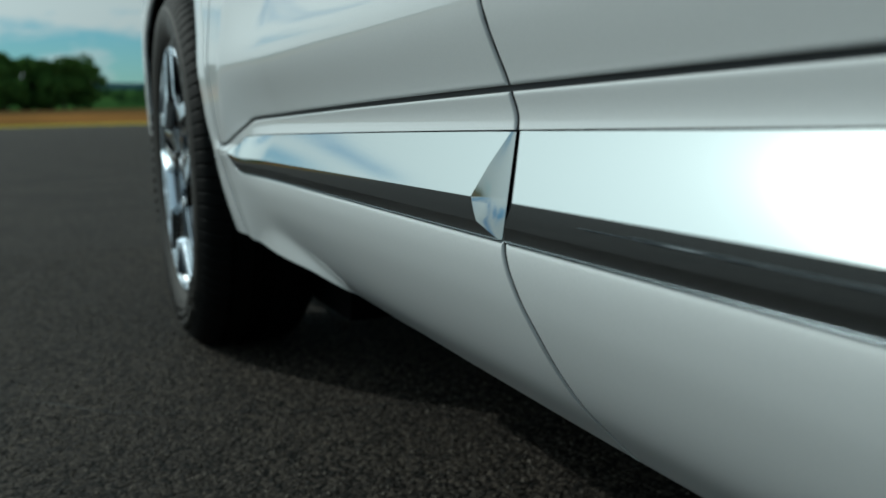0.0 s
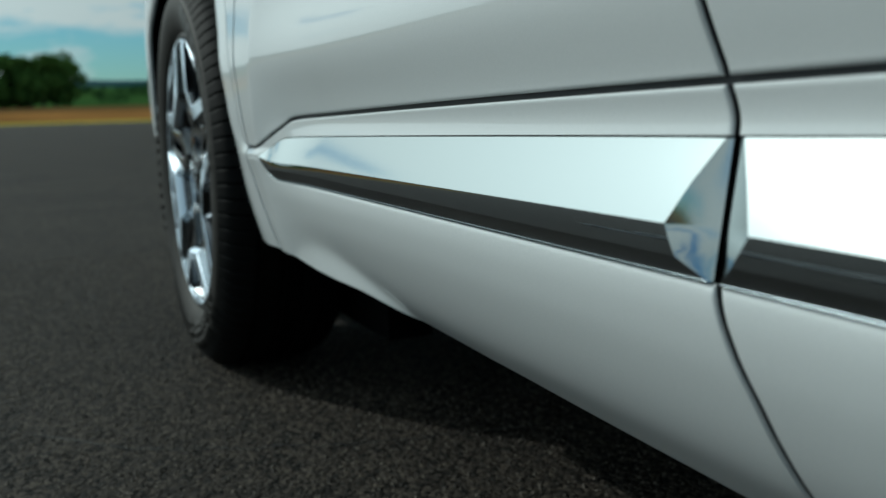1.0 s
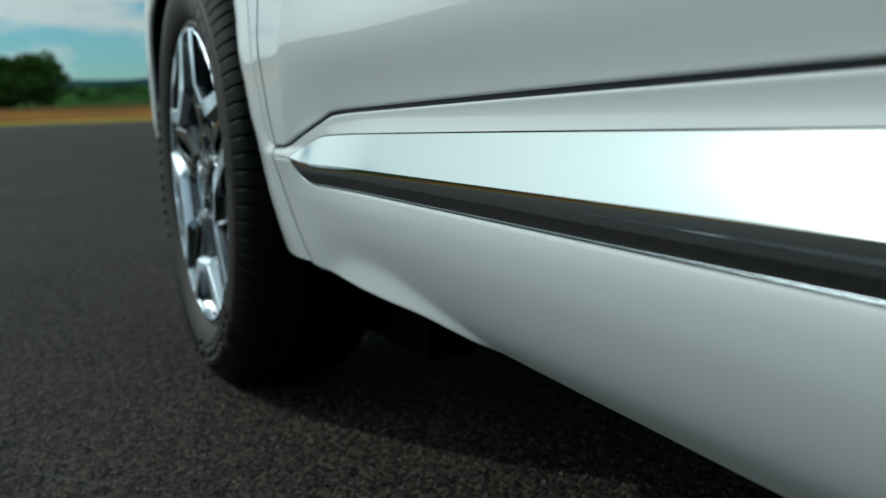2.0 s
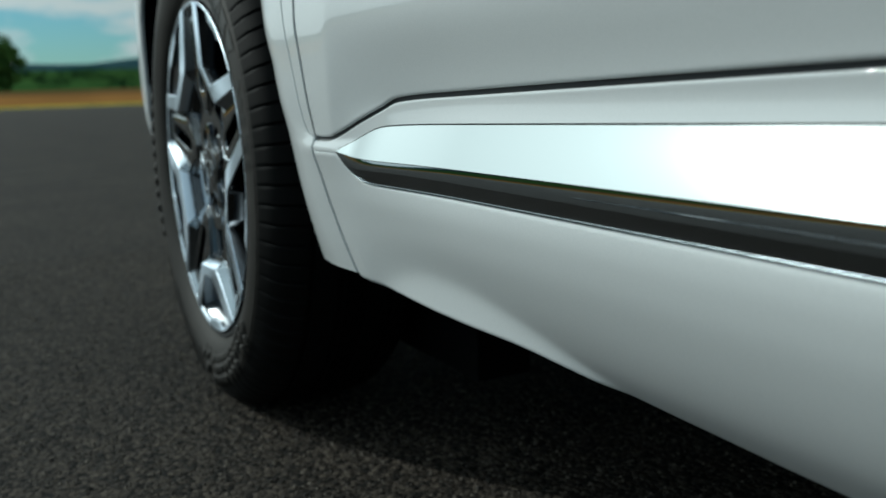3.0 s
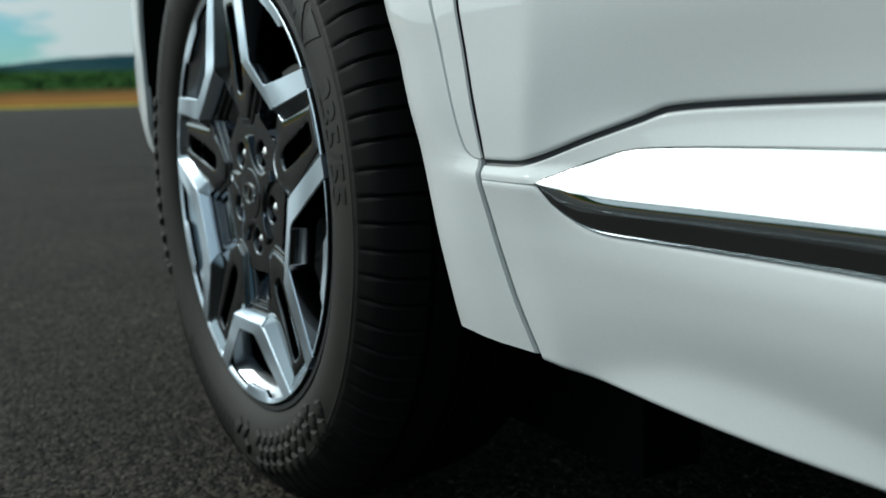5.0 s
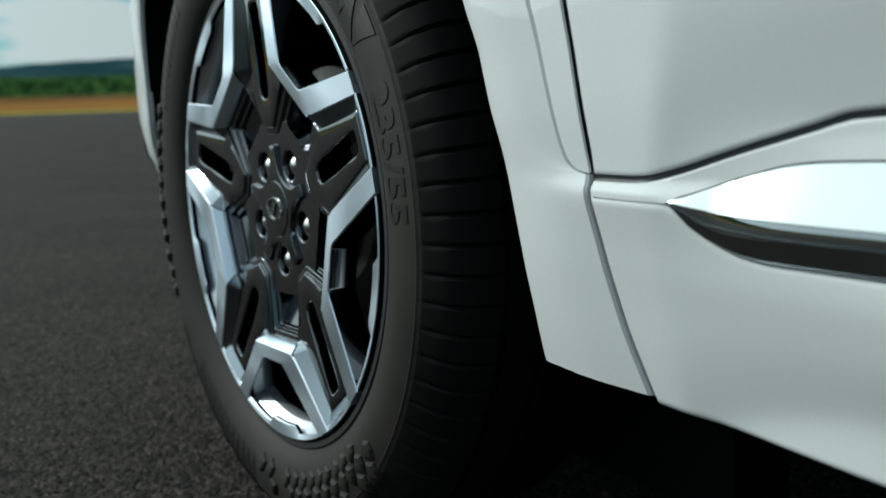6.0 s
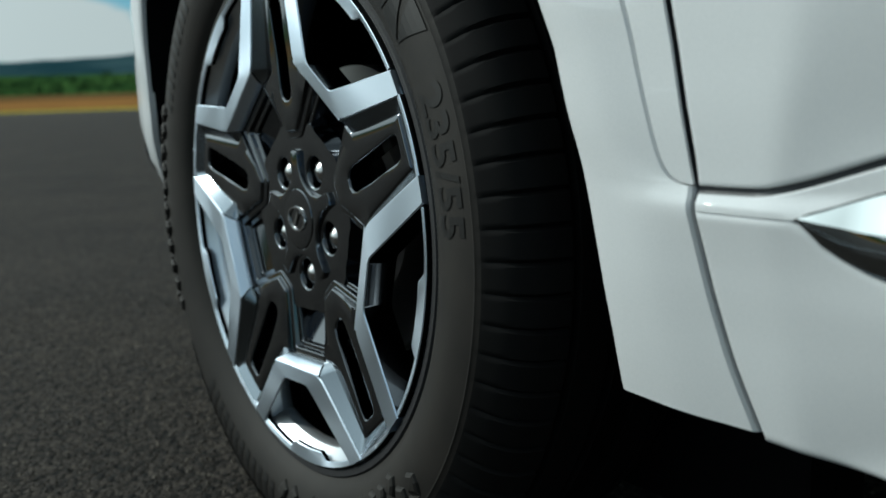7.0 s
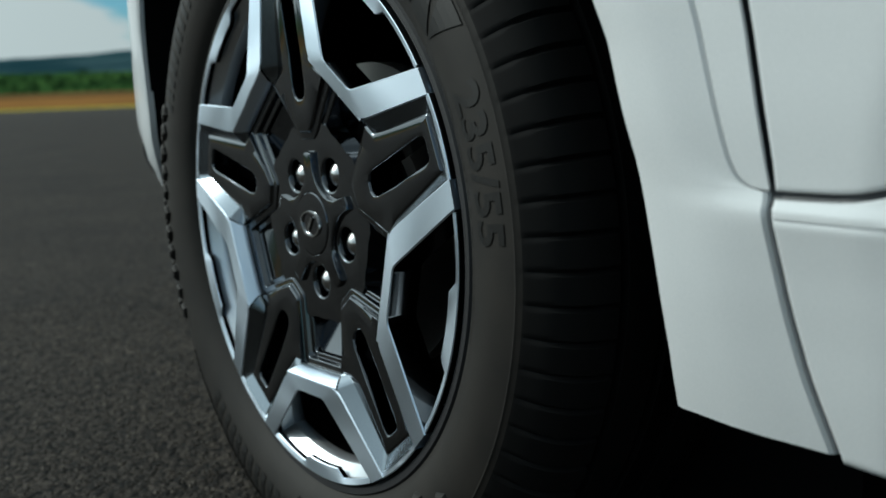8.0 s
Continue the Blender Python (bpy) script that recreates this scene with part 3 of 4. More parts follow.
def make_marker():
    """Small dark lens let into the bumper's rear edge."""
    rows = []
    for j in range(9):
        z = 0.388 + 0.046 * j / 8
        swell = 0.006 * math.sin(math.pi * j / 8) ** 0.5 - 0.001
        rows.append([Vector((nose_x(y, z) - swell * math.sin(math.pi * i / 5) ** 0.5, y, z)) for i, y in ((i, 0.388 + 0.045 * i / 5) for i in range(6))])
    part("marker_lens", loft(rows), dark_lens, car, "small dark marker lens")


make_marker()


def make_liner():
    rows = []
    for x in (0.008, 0.08, 0.16, 0.30):
        row = []
        for a in range(190, -11, -4):
            y, z = arch_in(a)
            row.append((nose_x(y, z) + 0.007 if x < 0.05 else x, y, z))
        rows.append(row)
    bm = loft(rows)
    loft([rows[-1], [(0.30, 0, 0.25)] * len(rows[-1])], bm=bm)
    part("wheel_liner", bm, liner, car, "black plastic wheel housing liner")


make_liner()


def box(bm, x0, x1, y0, y1, z0, z1):
    m = Matrix.LocRotScale(((x0 + x1) / 2, (y0 + y1) / 2, (z0 + z1) / 2), None, (x1 - x0, y1 - y0, z1 - z0))
    bmesh.ops.create_cube(bm, size=1, matrix=m)
    return bm


def make_shell():
    """The rest of the body, out of sight: far side, roof, nose and tail, and the dark floor."""
    sections = [(0.88, 0.30, 0.68, 0.34), (0.78, 0.26, 0.84, 0.22), (0.64, 0.26, 0.90, 0.16), (0.6, 0.84, 0.91, 0.10), (0.5, 0.84, 0.93, 0.09), (-0.42, 0.82, 1.02, 0.09), (-0.62, 0.34, 1.05, 0.09), (-1.1, 0.34, 1.55, 0.09), (-1.6, 0.34, 1.65, 0.09), (-2.2, 0.34, 1.64, 0.10), (-2.28, 0.82, 1.63, 0.10), (-3.1, 0.82, 1.55, 0.12), (-3.3, 0.4, 1.2, 0.14), (-3.6, 0.45, 1.05, 0.22)]
    rings = []
    for y, zb, zt, xi in sections:
        x0, x1 = xi, 1.865 - xi
        sh = min(zt, 0.98)
        tuck = 0.22 * max(0.0, zt - 0.98) / 0.6
        rings.append([Vector(p) for p in ((x0, y, zb), (x0, y, sh), (x0 + tuck, y, zt - 0.03), (x0 + tuck + 0.08, y, zt), (x1 - tuck - 0.08, y, zt), (x1 - tuck, y, zt - 0.03), (x1, y, sh), (x1, y, zb))])
    part("body_shell", loft(rings, close=True, cap_a=True, cap_b=True), paint, car, "white body shell and roof")
    tray = part("underbody", box(bmesh.new(), 0.27, 1.595, -3.3, 0.8, 0.17, 0.30), liner, car, "black underbody panel")
    # unseen boxes added round the front wheels to keep sun off the ground beneath
    for name, span in (("sill_tray", (0.12, 1.745, -2.2, -0.5, 0.24, 0.33)), ("front_sun_block", (0.17, 1.695, 0.40, 0.47, 0.14, 0.30)), ("wheel_sun_block", (0.232, 0.31, -0.44, 0.46, 0.10, 0.42)), ("wheel_sun_block", (1.555, 1.633, -0.44, 0.46, 0.10, 0.42)), ("cross_sun_block", (0.31, 1.555, 0.30, 0.60, 0.13, 0.169))):
        part(name, box(bmesh.new(), *span), liner, tray)


make_shell()

# ---- the wheel ----
wheel = new("wheel")
wheel.parent = car
wheel.location = (0, 0, 0.36)
tagged(wheel, "two-tone machined alloy wheel with black tyre")


def W(r, deg, x):
    a = radians(deg)
    return Vector((x, -r * math.cos(a), r * math.sin(a)))


side_wall = curve3([(0.255, 0.010), (0.262, 0.004), (0.268, -0.001), (0.285, -0.0085), (0.303, -0.0115), (0.318, -0.0100), (0.331, -0.0060), (0.3385, -0.0012), (0.3435, 0.0018), (0.3495, 0.0062), (0.356, 0.0125)])


def bulge(z, r):
    """Outward bulge of the loaded sidewall towards the ground."""
    return 0.0012 * smooth(-0.12, -0.34, z) * smooth(0.258, 0.30, r) * (1 - 0.5 * smooth(0.345, 0.37, r))


def make_tyre():
    prof = [(0.03, 0.245), (0.014, 0.252)]
    prof += [(side_wall(r), r) for r in (0.257, 0.262, 0.268, 0.276, 0.285, 0.294, 0.303, 0.311, 0.318, 0.3225)]
    prof += [(-0.0088, 0.3234), (-0.0090, 0.3244), (-0.0079, 0.3258), (-0.0066, 0.3290), (-0.0045, 0.3330), (-0.0012, 0.3385), (0.0018, 0.3435), (0.0062, 0.3495), (0.0110, 0.3545), (0.018, 0.3600), (0.030, 0.3650), (0.046, 0.3680)]
    prof += [(0.0465, 0.361), (0.054, 0.361), (0.0545, 0.3685), (0.086, 0.3702), (0.0865, 0.3625), (0.096, 0.3625), (0.0965, 0.3703), (0.118, 0.3703)]
    prof += [(0.236 - 0.02 - x, r) for x, r in reversed(prof)]
    n = 90 * 9
    rings = []
    for k in range(n):
        a = 2 * math.pi * k / n
        cut = (k % 9) == 0
        ring = []
        for x, r in prof:
            rr = r
            inner = min(x, 0.216 - x)
            if cut and r > 0.3285 and inner < 0.047:
                rr -= 0.0040 * smooth(0.002, 0.014, inner)
                x += (0.0018 if x < 0.108 else -0.0018) * smooth(0.3280, 0.3320, r) * (1 - smooth(0.352, 0.364, r))
            y, z = -rr * math.cos(a), rr * math.sin(a)
            if z < -0.36:
                z = -0.36
            if x < 0.05:
                x -= bulge(z, r)
            ring.append((x, y, z))
        rings.append(ring)
    rings.append(rings[0])
    bm = loft(rings)
    # tread, shoulder and foot at the ground take the rubber with shade painted in
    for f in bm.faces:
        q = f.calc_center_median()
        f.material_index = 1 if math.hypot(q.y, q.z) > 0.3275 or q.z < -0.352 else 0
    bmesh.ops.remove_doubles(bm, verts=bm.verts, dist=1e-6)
    return part("tyre", bm, [rubber, shaded_tread_rubber], wheel, "black road tyre with moulded sidewall lettering")


tyre = make_tyre()


def rounded(points, n=5, cut=0.11):
    """A path with its corners eased; points are (r, degrees, x)."""
    v = [W(*p) for p in points]
    out = [v[0]]
    for a, b, c in zip(v, v[1:], v[2:]):
        l = min((a - b).length, (c - b).length) * cut
        p, q = b + (a - b).normalized() * l, b + (c - b).normalized() * l
        for k in range(n):
            t = k / (n - 1)
            out.append(p * (1 - t) ** 2 + b * 2 * t * (1 - t) + q * t * t)
    out.append(v[-1])
    return out


def ribbon(inner, outer, depth, bevel=0.0012):
    """A flat bar between two edge paths, with eased edges and walls that run back."""
    rows = []
    back = Vector((depth, 0, 0))
    for a, b in zip(inner, outer):
        d = (b - a).normalized() * bevel
        rows.append([a + back, a + Vector((bevel, 0, 0)), a + d, a + d * 1.6, b - d * 1.6, b - d, b + Vector((bevel, 0, 0)), b + back])
    bm = loft(rows)
    for k, f in enumerate(bm.faces):
        f.material_index = 1 if k % 7 in (0, 6) else 0
    for r in (rows[0], rows[-1]):
        bm.faces.new([bm.verts.new(p) for p in r])
    bmesh.ops.remove_doubles(bm, verts=bm.verts, dist=1e-6)
    return bm


def sector(mesh_bm, name, mats, label=""):
    """Five alike pieces round the wheel on one mesh."""
    first = part(name, mesh_bm, mats, wheel, label)
    for k in range(1, 5):
        o = first.copy()
        scene.collection.objects.link(o)
        o.rotation_euler = (radians(72 * k), 0, 0)
    return first


B = -87  # direction of one window
frame_in = rounded([(0.2495, B - 23, 0.0), (0.167, B - 8.5, -0.004), (0.167, B + 8.5, -0.004), (0.2495, B + 23, 0.0)])
frame_out = rounded([(0.2485, B - 28.5, 0.0), (0.159, B - 18.5, -0.002), (0.159, B + 18.5, -0.002), (0.2485, B + 28.5, 0.0)])
sector(ribbon(frame_in, frame_out, 0.03), "window_frame", [machined, spoke_dark], "bright machined spoke edge")


def lip_piece():
    inner, outer = [], []
    for k in range(41):
        a = -22.5 + 45 * k / 40
        r = 0.2435 - 0.0085 * (smooth(-8, -6, a) - smooth(8, 10, a))
        inner.append(W(r, B + a, 0.002))
        outer.append(W(0.2495, B + a, 0.0))
    return ribbon(inner, outer, 0.005, 0.0008)


sector(lip_piece(), "lip_segment", [machined, spoke_dark], "bright machined rim lip")


def tip_piece():
    inner, outer = [], []
    for k in range(9):
        a = 28.2 + 15.6 * k / 8
        inner.append(W(0.2435, B + a, 0.0015))
        outer.append(W(0.2495, B + a, 0.0))
    return ribbon(inner, outer, 0.02, 0.0008)


sector(tip_piece(), "spoke_end", [machined, spoke_dark])


def star_ring(poly, c, e1, e2, n):
    """Points of a closed outline, one for each of n directions seen from c."""
    pp = [((p - c).dot(e1), (p - c).dot(e2), p) for p in poly]
    ring = []
    for k in range(n):
        t = 2 * math.pi * (k + 0.37) / n
        dx, dy = math.cos(t), math.sin(t)
        best, far = None, -1
        for (ax, ay, pa), (bx, by, pb) in zip(pp, pp[1:] + pp[:1]):
            den = dx * (by - ay) - dy * (bx - ax)
            if abs(den) < 1e-14:
                continue
            u = (ax * (by - ay) - ay * (bx - ax)) / den
            w = (ax * dy - ay * dx) / den
            if u > far and -1e-9 <= w <= 1 + 1e-9:
                best, far = pa + (pb - pa) * w, u
        ring.append(best)
    return ring


def plate(outline, hole, centre, axis, depth_at, back=0.02, lip=0.0040, n=120, hole_back=0.018):
    """A plate with one opening and a rounded lip round it; outline and hole are (r, degrees)."""
    c, e1, e2 = W(*centre, 0), W(1, axis, 0), W(1, axis + 90, 0)

    def ring(poly):
        return star_ring([W(r, a, 0) for r, a in poly], c, e1, e2, n)

    def lift(pts, off, dx):
        out = []
        for p in pts:
            v = p - c
            q = c + v * (1 + off / v.length)
            out.append(Vector((depth_at(math.hypot(q.y, q.z)) + dx, q.y, q.z)))
        return out
    o, h = ring(outline), ring(hole)
    rings = [lift(o, 0, back), lift(o, 0, 0), lift([a.lerp(b, 0.5) for a, b in zip(o, h)], 0, 0)]
    rings += [lift(h, lip * (1 - math.sin(t)), lip * (1 - math.cos(t))) for t in (math.pi / 12 * k for k in range(7))]
    return loft(rings + [lift(h, -0.001, hole_back)], close=True)


dish = curve1([(0.09, 0.0140), (0.25, 0.0050)])
hub_dish = curve1([(0.0, 0.0195), (0.12, 0.0188)])
S = B + 36
spoke_hole = [(0.2185, S - 1.9), (0.2165, S - 2.8), (0.210, S - 3.2), (0.132, S - 5.0), (0.1235, S - 4.4), (0.1195, S - 2.0), (0.1195, S + 2.0), (0.1235, S + 4.4), (0.132, S + 5.0), (0.210, S + 3.2), (0.2165, S + 2.8), (0.2185, S + 1.9)]


def spoke_piece(n=360):
    """A slotted plate let in below the bright frames: slopes with painted sheen run down to it from them, dark rounded
    edges face the hub.
    """
    ahead, side = W(1, S, 0), W(1, S + 90, 0)
    c = W(0.160, S, 0)

    def ring(corners, dx=0.0):
        """corners: (along, across, height above the dish) of one half, mirrored."""
        pts = []
        for u, w, h in corners + [(u, -w, h) for u, w, h in reversed(corners)]:
            q = ahead * u + side * w
            pts.append(Vector(((dish(math.hypot(u, w)) if h is None else h) + dx, q.y, q.z)))
        flat = star_ring([Vector((0, p.y, p.z)) for p in pts], c, ahead, side, n)
        deep = star_ring(pts, c, ahead, side, n)
        return [Vector((d.x, f.y, f.z)) for d, f in zip(deep, flat)]

    def lift(poly, off, dx):
        out = []
        for p in star_ring([W(r, a, 0) for r, a in poly], c, ahead, side, n):
            v = p - c
            q = c + v * (1 + off / v.length)
            out.append(Vector((dish(math.hypot(q.y, q.z)) + dx, q.y, q.z)))
        return out
    rim = [(0.2440, -0.0322, 0.0010), (0.1516, -0.0478, -0.0008), (0.1400, -0.0522, 0.0098), (0.0874, -0.0106, 0.0170)]
    dip = [(0.2310, -0.0236, None), (0.1450, -0.0384, None), (0.1380, -0.0495, None), (0.0882, -0.0103, None)]
    brow = [(0.2300, -0.0226, None), (0.1442, -0.0374, None), (0.1372, -0.0486, None), (0.0891, -0.0100, None)]
    face = [(0.2290, -0.0217, None), (0.1434, -0.0364, None), (0.1364, -0.0476, None), (0.0900, -0.0096, None)]
    rings = [ring([(u, w, h + 0.02) for u, w, h in rim]), ring(rim), ring(dip, 0.0013), ring(brow, 0.0003), ring(face)]
    o, h = rings[-1], lift(spoke_hole, 0, 0)
    rings += [[p.lerp(q, 0.5) for p, q in zip(o, h)]]
    rings += [lift(spoke_hole, 0.0026 * (1 - math.sin(t)), 0.0026 * (1 - math.cos(t))) for t in (math.pi / 10 * k for k in range(6))]
    bm = loft(rings + [lift(spoke_hole, -0.001, 0.018)], close=True)
    for k, f in enumerate(bm.faces):
        q = f.calc_center_median()
        if n <= k < 2 * n and math.hypot(q.y, q.z) > 0.1475:
            f.material_index = 1
    return bm


sector(spoke_piece(), "spoke", [spoke_dark, spoke_slope], "dark gloss slotted spoke")


def apex_piece():
    """Bright bevel from a window frame's apex down to the well."""
    ahead, side = W(1, B, 0), W(1, B + 90, 0)
    rows = []
    for u, w, x in ((0.1530, 0.0500, -0.0018), (0.1508, 0.0495, -0.0018), (0.1500, 0.0488, -0.0014), (0.1493, 0.0478, -0.0006), (0.1450, 0.0415, 0.0060), (0.1440, 0.0402, 0.0078), (0.1434, 0.0395, 0.0096), (0.1432, 0.0392, 0.0125)):
        rows.append([Vector((x, *(ahead * u + side * (w * k / 8)).yz)) for k in range(-8, 9)])
    return loft(rows)


sector(apex_piece(), "apex_bevel", machined)


def filleted(poly, inset, radius=0.004, n=6):
    """A closed outline of (a, b) points moved inwards by inset, its corners rounded."""
    pts, m = [], len(poly)
    moved = []
    for k in range(m):
        p, q, r = (Vector(poly[(k + d) % m]) for d in (-1, 0, 1))
        e, f = (q - p).normalized(), (r - q).normalized()
        a, b = Vector((-e.y, e.x)), Vector((-f.y, f.x))
        moved.append(q + (a + b) * inset / (1 + a.dot(b)))
    for k in range(m):
        p, q, r = (moved[(k + d) % m] for d in (-1, 0, 1))
        l = min(radius, (p - q).length * 0.45, (r - q).length * 0.45)
        a, b = q + (p - q).normalized() * l, q + (r - q).normalized() * l
        for j in range(n):
            t = j / (n - 1)
            pts.append(a * (1 - t) ** 2 + q * 2 * t * (1 - t) + b * t * t)
    return pts


def recess_piece():
    """Star-shaped well round the hub, with two terraces, that runs out into the five windows' apexes."""
    poly = []
    for k in range(5):
        for r, d in ((0.0881, S - 6.8), (0.0881, S + 6.8), (0.1487, S + 20.7), (0.1487, S + 51.3)):
            a = radians(d + 72 * k)
            poly.append((r * math.cos(a), r * math.sin(a)))
    first = curve1([(0.085, 0.0174), (0.148, 0.0153)])
    second = 0.0210
    steps = [(-0.0004, 0, 0.0030), (0.0003, 1, -0.0012), (0.0006, 1, -0.0004), (0.0013, 1, 0.0), (0.0054, 1, 0.0), (0.0060, 1, 0.0002), (0.0065, 1, 0.0007), (0.0068, 1, 0.0014),
             (0.0073, 2, -0.0012), (0.0076, 2, -0.0004), (0.0083, 2, 0.0), (0.0112, 2, 0.0), (0.0119, 2, 0.0002), (0.0124, 2, 0.0007), (0.0127, 2, 0.0014), (0.0133, 3, 0.0)]

    def floor_x(a, b):
        """Each lobe's floor is a plane that falls towards the hub."""
        d = (math.degrees(math.atan2(b, a)) - B + 36) % 72 - 36
        return 0.0255 + (0.131 - math.hypot(a, b) * math.cos(radians(d))) * 0.40
    rings = []
    for inset, level, dx in steps:
        ring = []
        for a, b in filleted(poly, inset):
            r = math.hypot(a, b)
            x = (dish(r), first(r), second, floor_x(a, b))[level] + dx
            ring.append(Vector((x, -a, b)))
        rings.append(ring)
    rings.append([Vector((floor_x(-p.y * 0.55, p.z * 0.55), p.y * 0.55, p.z * 0.55)) for p in rings[-1]])
    return loft(rings, close=True, cap_b=True)


part("hub_recess", recess_piece(), spoke_dark, wheel, "stepped dark gloss well round the hub")

NUT_A = B
hub_out = [(0.098, NUT_A - 36)] + [(0.098 if abs(a) > 14 else 0.094, NUT_A + a) for a in range(-33, 34, 6)] + [(0.098, NUT_A + 36), (0.026, NUT_A + 36), (0.022, NUT_A), (0.026, NUT_A - 36)]


def disc(r, c_r, c_a, n=40):
    cy, cz = -c_r * math.cos(radians(c_a)), c_r * math.sin(radians(c_a))
    out = []
    for k in range(n):
        y, z = cy + r * math.cos(2 * math.pi * k / n), cz + r * math.sin(2 * math.pi * k / n)
        out.append((math.hypot(y, z), math.degrees(math.atan2(z, -y))))
    return out


sector(plate(hub_out, disc(0.0150, 0.05715, NUT_A), (0.05715, NUT_A), NUT_A, hub_dish, lip=0.003, hole_back=0.022), "hub_face", spoke_dark)
part("hub_back", lathe([(0.043, 0.002), (0.043, 0.12), (0.03, 0.13)], 60), liner, wheel)
nut_c = W(0.05715, NUT_A, 0)
nut = lathe([(0.045, 0.0108), (0.0265, 0.0108), (0.0250, 0.0100), (0.0238, 0.0075), (0.0225, 0.0058), (0.0215, 0.0030), (0.0212, 0.0)], 24, nut_c)
sector(nut, "wheel_nut", nut_steel, "bright steel wheel nut")


def star_piece():
    """Raised five-armed star round the cap, its arms between the nuts."""
    outer = []
    for k in range(5):
        a = S + 72 * k
        outer += [(0.0690, a - 5.2), (0.0700, a), (0.0690, a + 5.2), (0.0520, a + 8.5), (0.0425, a + 17), (0.0385, a + 27), (0.0375, a + 36), (0.0385, a + 45), (0.0425, a + 55), (0.0520, a + 63.5)]
    pts = [(r, a) for r, a in outer]

    def ring(f, x):
        return [W(max(r - f, 0.001), a, x) for r, a in pts]
    return loft([ring(0, 0.022), ring(0, 0.0165), ring(0.0012, 0.0152), ring(0.003, 0.0148), [W(0.0312, a, 0.0150) for r, a in pts], [W(0.0312, a, 0.03) for r, a in pts]], close=True)


part("hub_star", star_piece(), spoke_dark, wheel)
cap = part("centre_cap", lathe([(0.03, 0.0306), (0.0150, 0.0306), (0.0140, 0.0296), (0.0132, 0.02), (0.0130, 0.0)], 64), spoke_dark, wheel, "dark centre cap with a silver emblem")


def emblem_piece():
    """Plain oval ring with a slanted bar."""
    rings = []
    for k in range(48):
        a = 2 * math.pi * k / 48
        c, sn = math.cos(a), math.sin(a)
        rings.append([(x, (0.0165 + d) * c * 1.0, (0.0105 + d) * sn) for d, x in ((0.0, 0.0136), (0.0004, 0.0112), (0.0022, 0.0112), (0.0026, 0.0136))])
    rings.append(rings[0])
    bm = loft(rings)
    m = pose(0.0122, 0, 0, 35, 0, 0) @ Matrix.Diagonal((0.002, 0.0032, 0.017, 1))
    bmesh.ops.create_cube(bm, size=1, matrix=m)
    return bm


part("emblem", emblem_piece(), nut_steel, cap, "plain silver oval emblem")
part("rim_flange", lathe([(0.02, 0.262), (0.006, 0.2610), (0.0035, 0.2585), (0.004, 0.2525), (0.010, 0.2490)], 120), dark_gap, wheel, "black rim flange")
part("lip_cone", lathe([(0.0045, 0.2488), (0.006, 0.2478), (0.0180, 0.2345), (0.0190, 0.2336), (0.030, 0.2315)], 120), cone_alloy, wheel, "machined inner lip")
part("rim_barrel", lathe([(0.030, 0.2315), (0.036, 0.2300), (0.06, 0.226), (0.19, 0.224), (0.205, 0.25)], 120), barrel_grey, wheel, "rim barrel, inner shade painted as dark grey")
part("brake_disc", lathe([(0.075, 0.05), (0.075, 0.09), (0.085, 0.092), (0.085, 0.152), (0.107, 0.152), (0.107, 0.05)], 72), steel, wheel, "steel brake disc")


# ---- sidewall moulding ----
def on_wall(r, deg, lift=0.0006):
    return W(r, deg, side_wall(r) - lift - bulge(r * math.sin(radians(deg)), r))


def wall_text(body, start, r0, size, name):
    """Raised letters round the sidewall, tops outward."""
    cu = bpy.data.curves.new(name, "FONT")
    cu.body, cu.size, cu.resolution_u, cu.offset = body, size, 4, size * 0.022
    tmp = bpy.data.objects.new(name, cu)
    scene.collection.objects.link(tmp)
    me = bpy.data.meshes.new_from_object(tmp.evaluated_get(bpy.context.evaluated_depsgraph_get()))
    bpy.data.objects.remove(tmp)
    bm = bmesh.new()
    bm.from_mesh(me)
    bpy.data.meshes.remove(me)
    bmesh.ops.triangulate(bm, faces=bm.faces)
    bmesh.ops.subdivide_edges(bm, edges=bm.edges, cuts=3, use_grid_fill=True)
    for v in bm.verts:
        r = r0 + v.co.y
        v.co = on_wall(r, start - math.degrees(v.co.x / r0), 0.0007)
    part(name, bm, rubber_mark, tyre, "moulded tyre size lettering", smooth=False)


wall_text("235/55", 24.5, 0.2885, 0.0400, "size_lettering")


def bars(spans, r0, r1, name):
    """Unreadable lettering as plain raised bars."""
    bm = bmesh.new()
    for a0, a1 in spans:
        n = 4
        rows = [[on_wall(r0 + (r1 - r0) * j / n, a0 + (a1 - a0) * i / 3, 0.0007) for i in range(4)] for j in range(n + 1)]
        loft(rows, bm=bm)
    part(name, bm, rubber_mark, tyre, smooth=False)


rng = random.Random(21)
bars([(a, a + 0.35) for a in np.arange(-14, 32, 0.9) if rng.random() > 0.2], 0.2705, 0.2735, "small_lettering")
bars([(a, a + 1.5) for a in np.arange(131, 158, 2.9)], 0.296, 0.318, "maker_lettering")
bars([(a, a + 1.7) for a in np.arange(-134, -98, 3.1)], 0.292, 0.322, "maker_lettering")


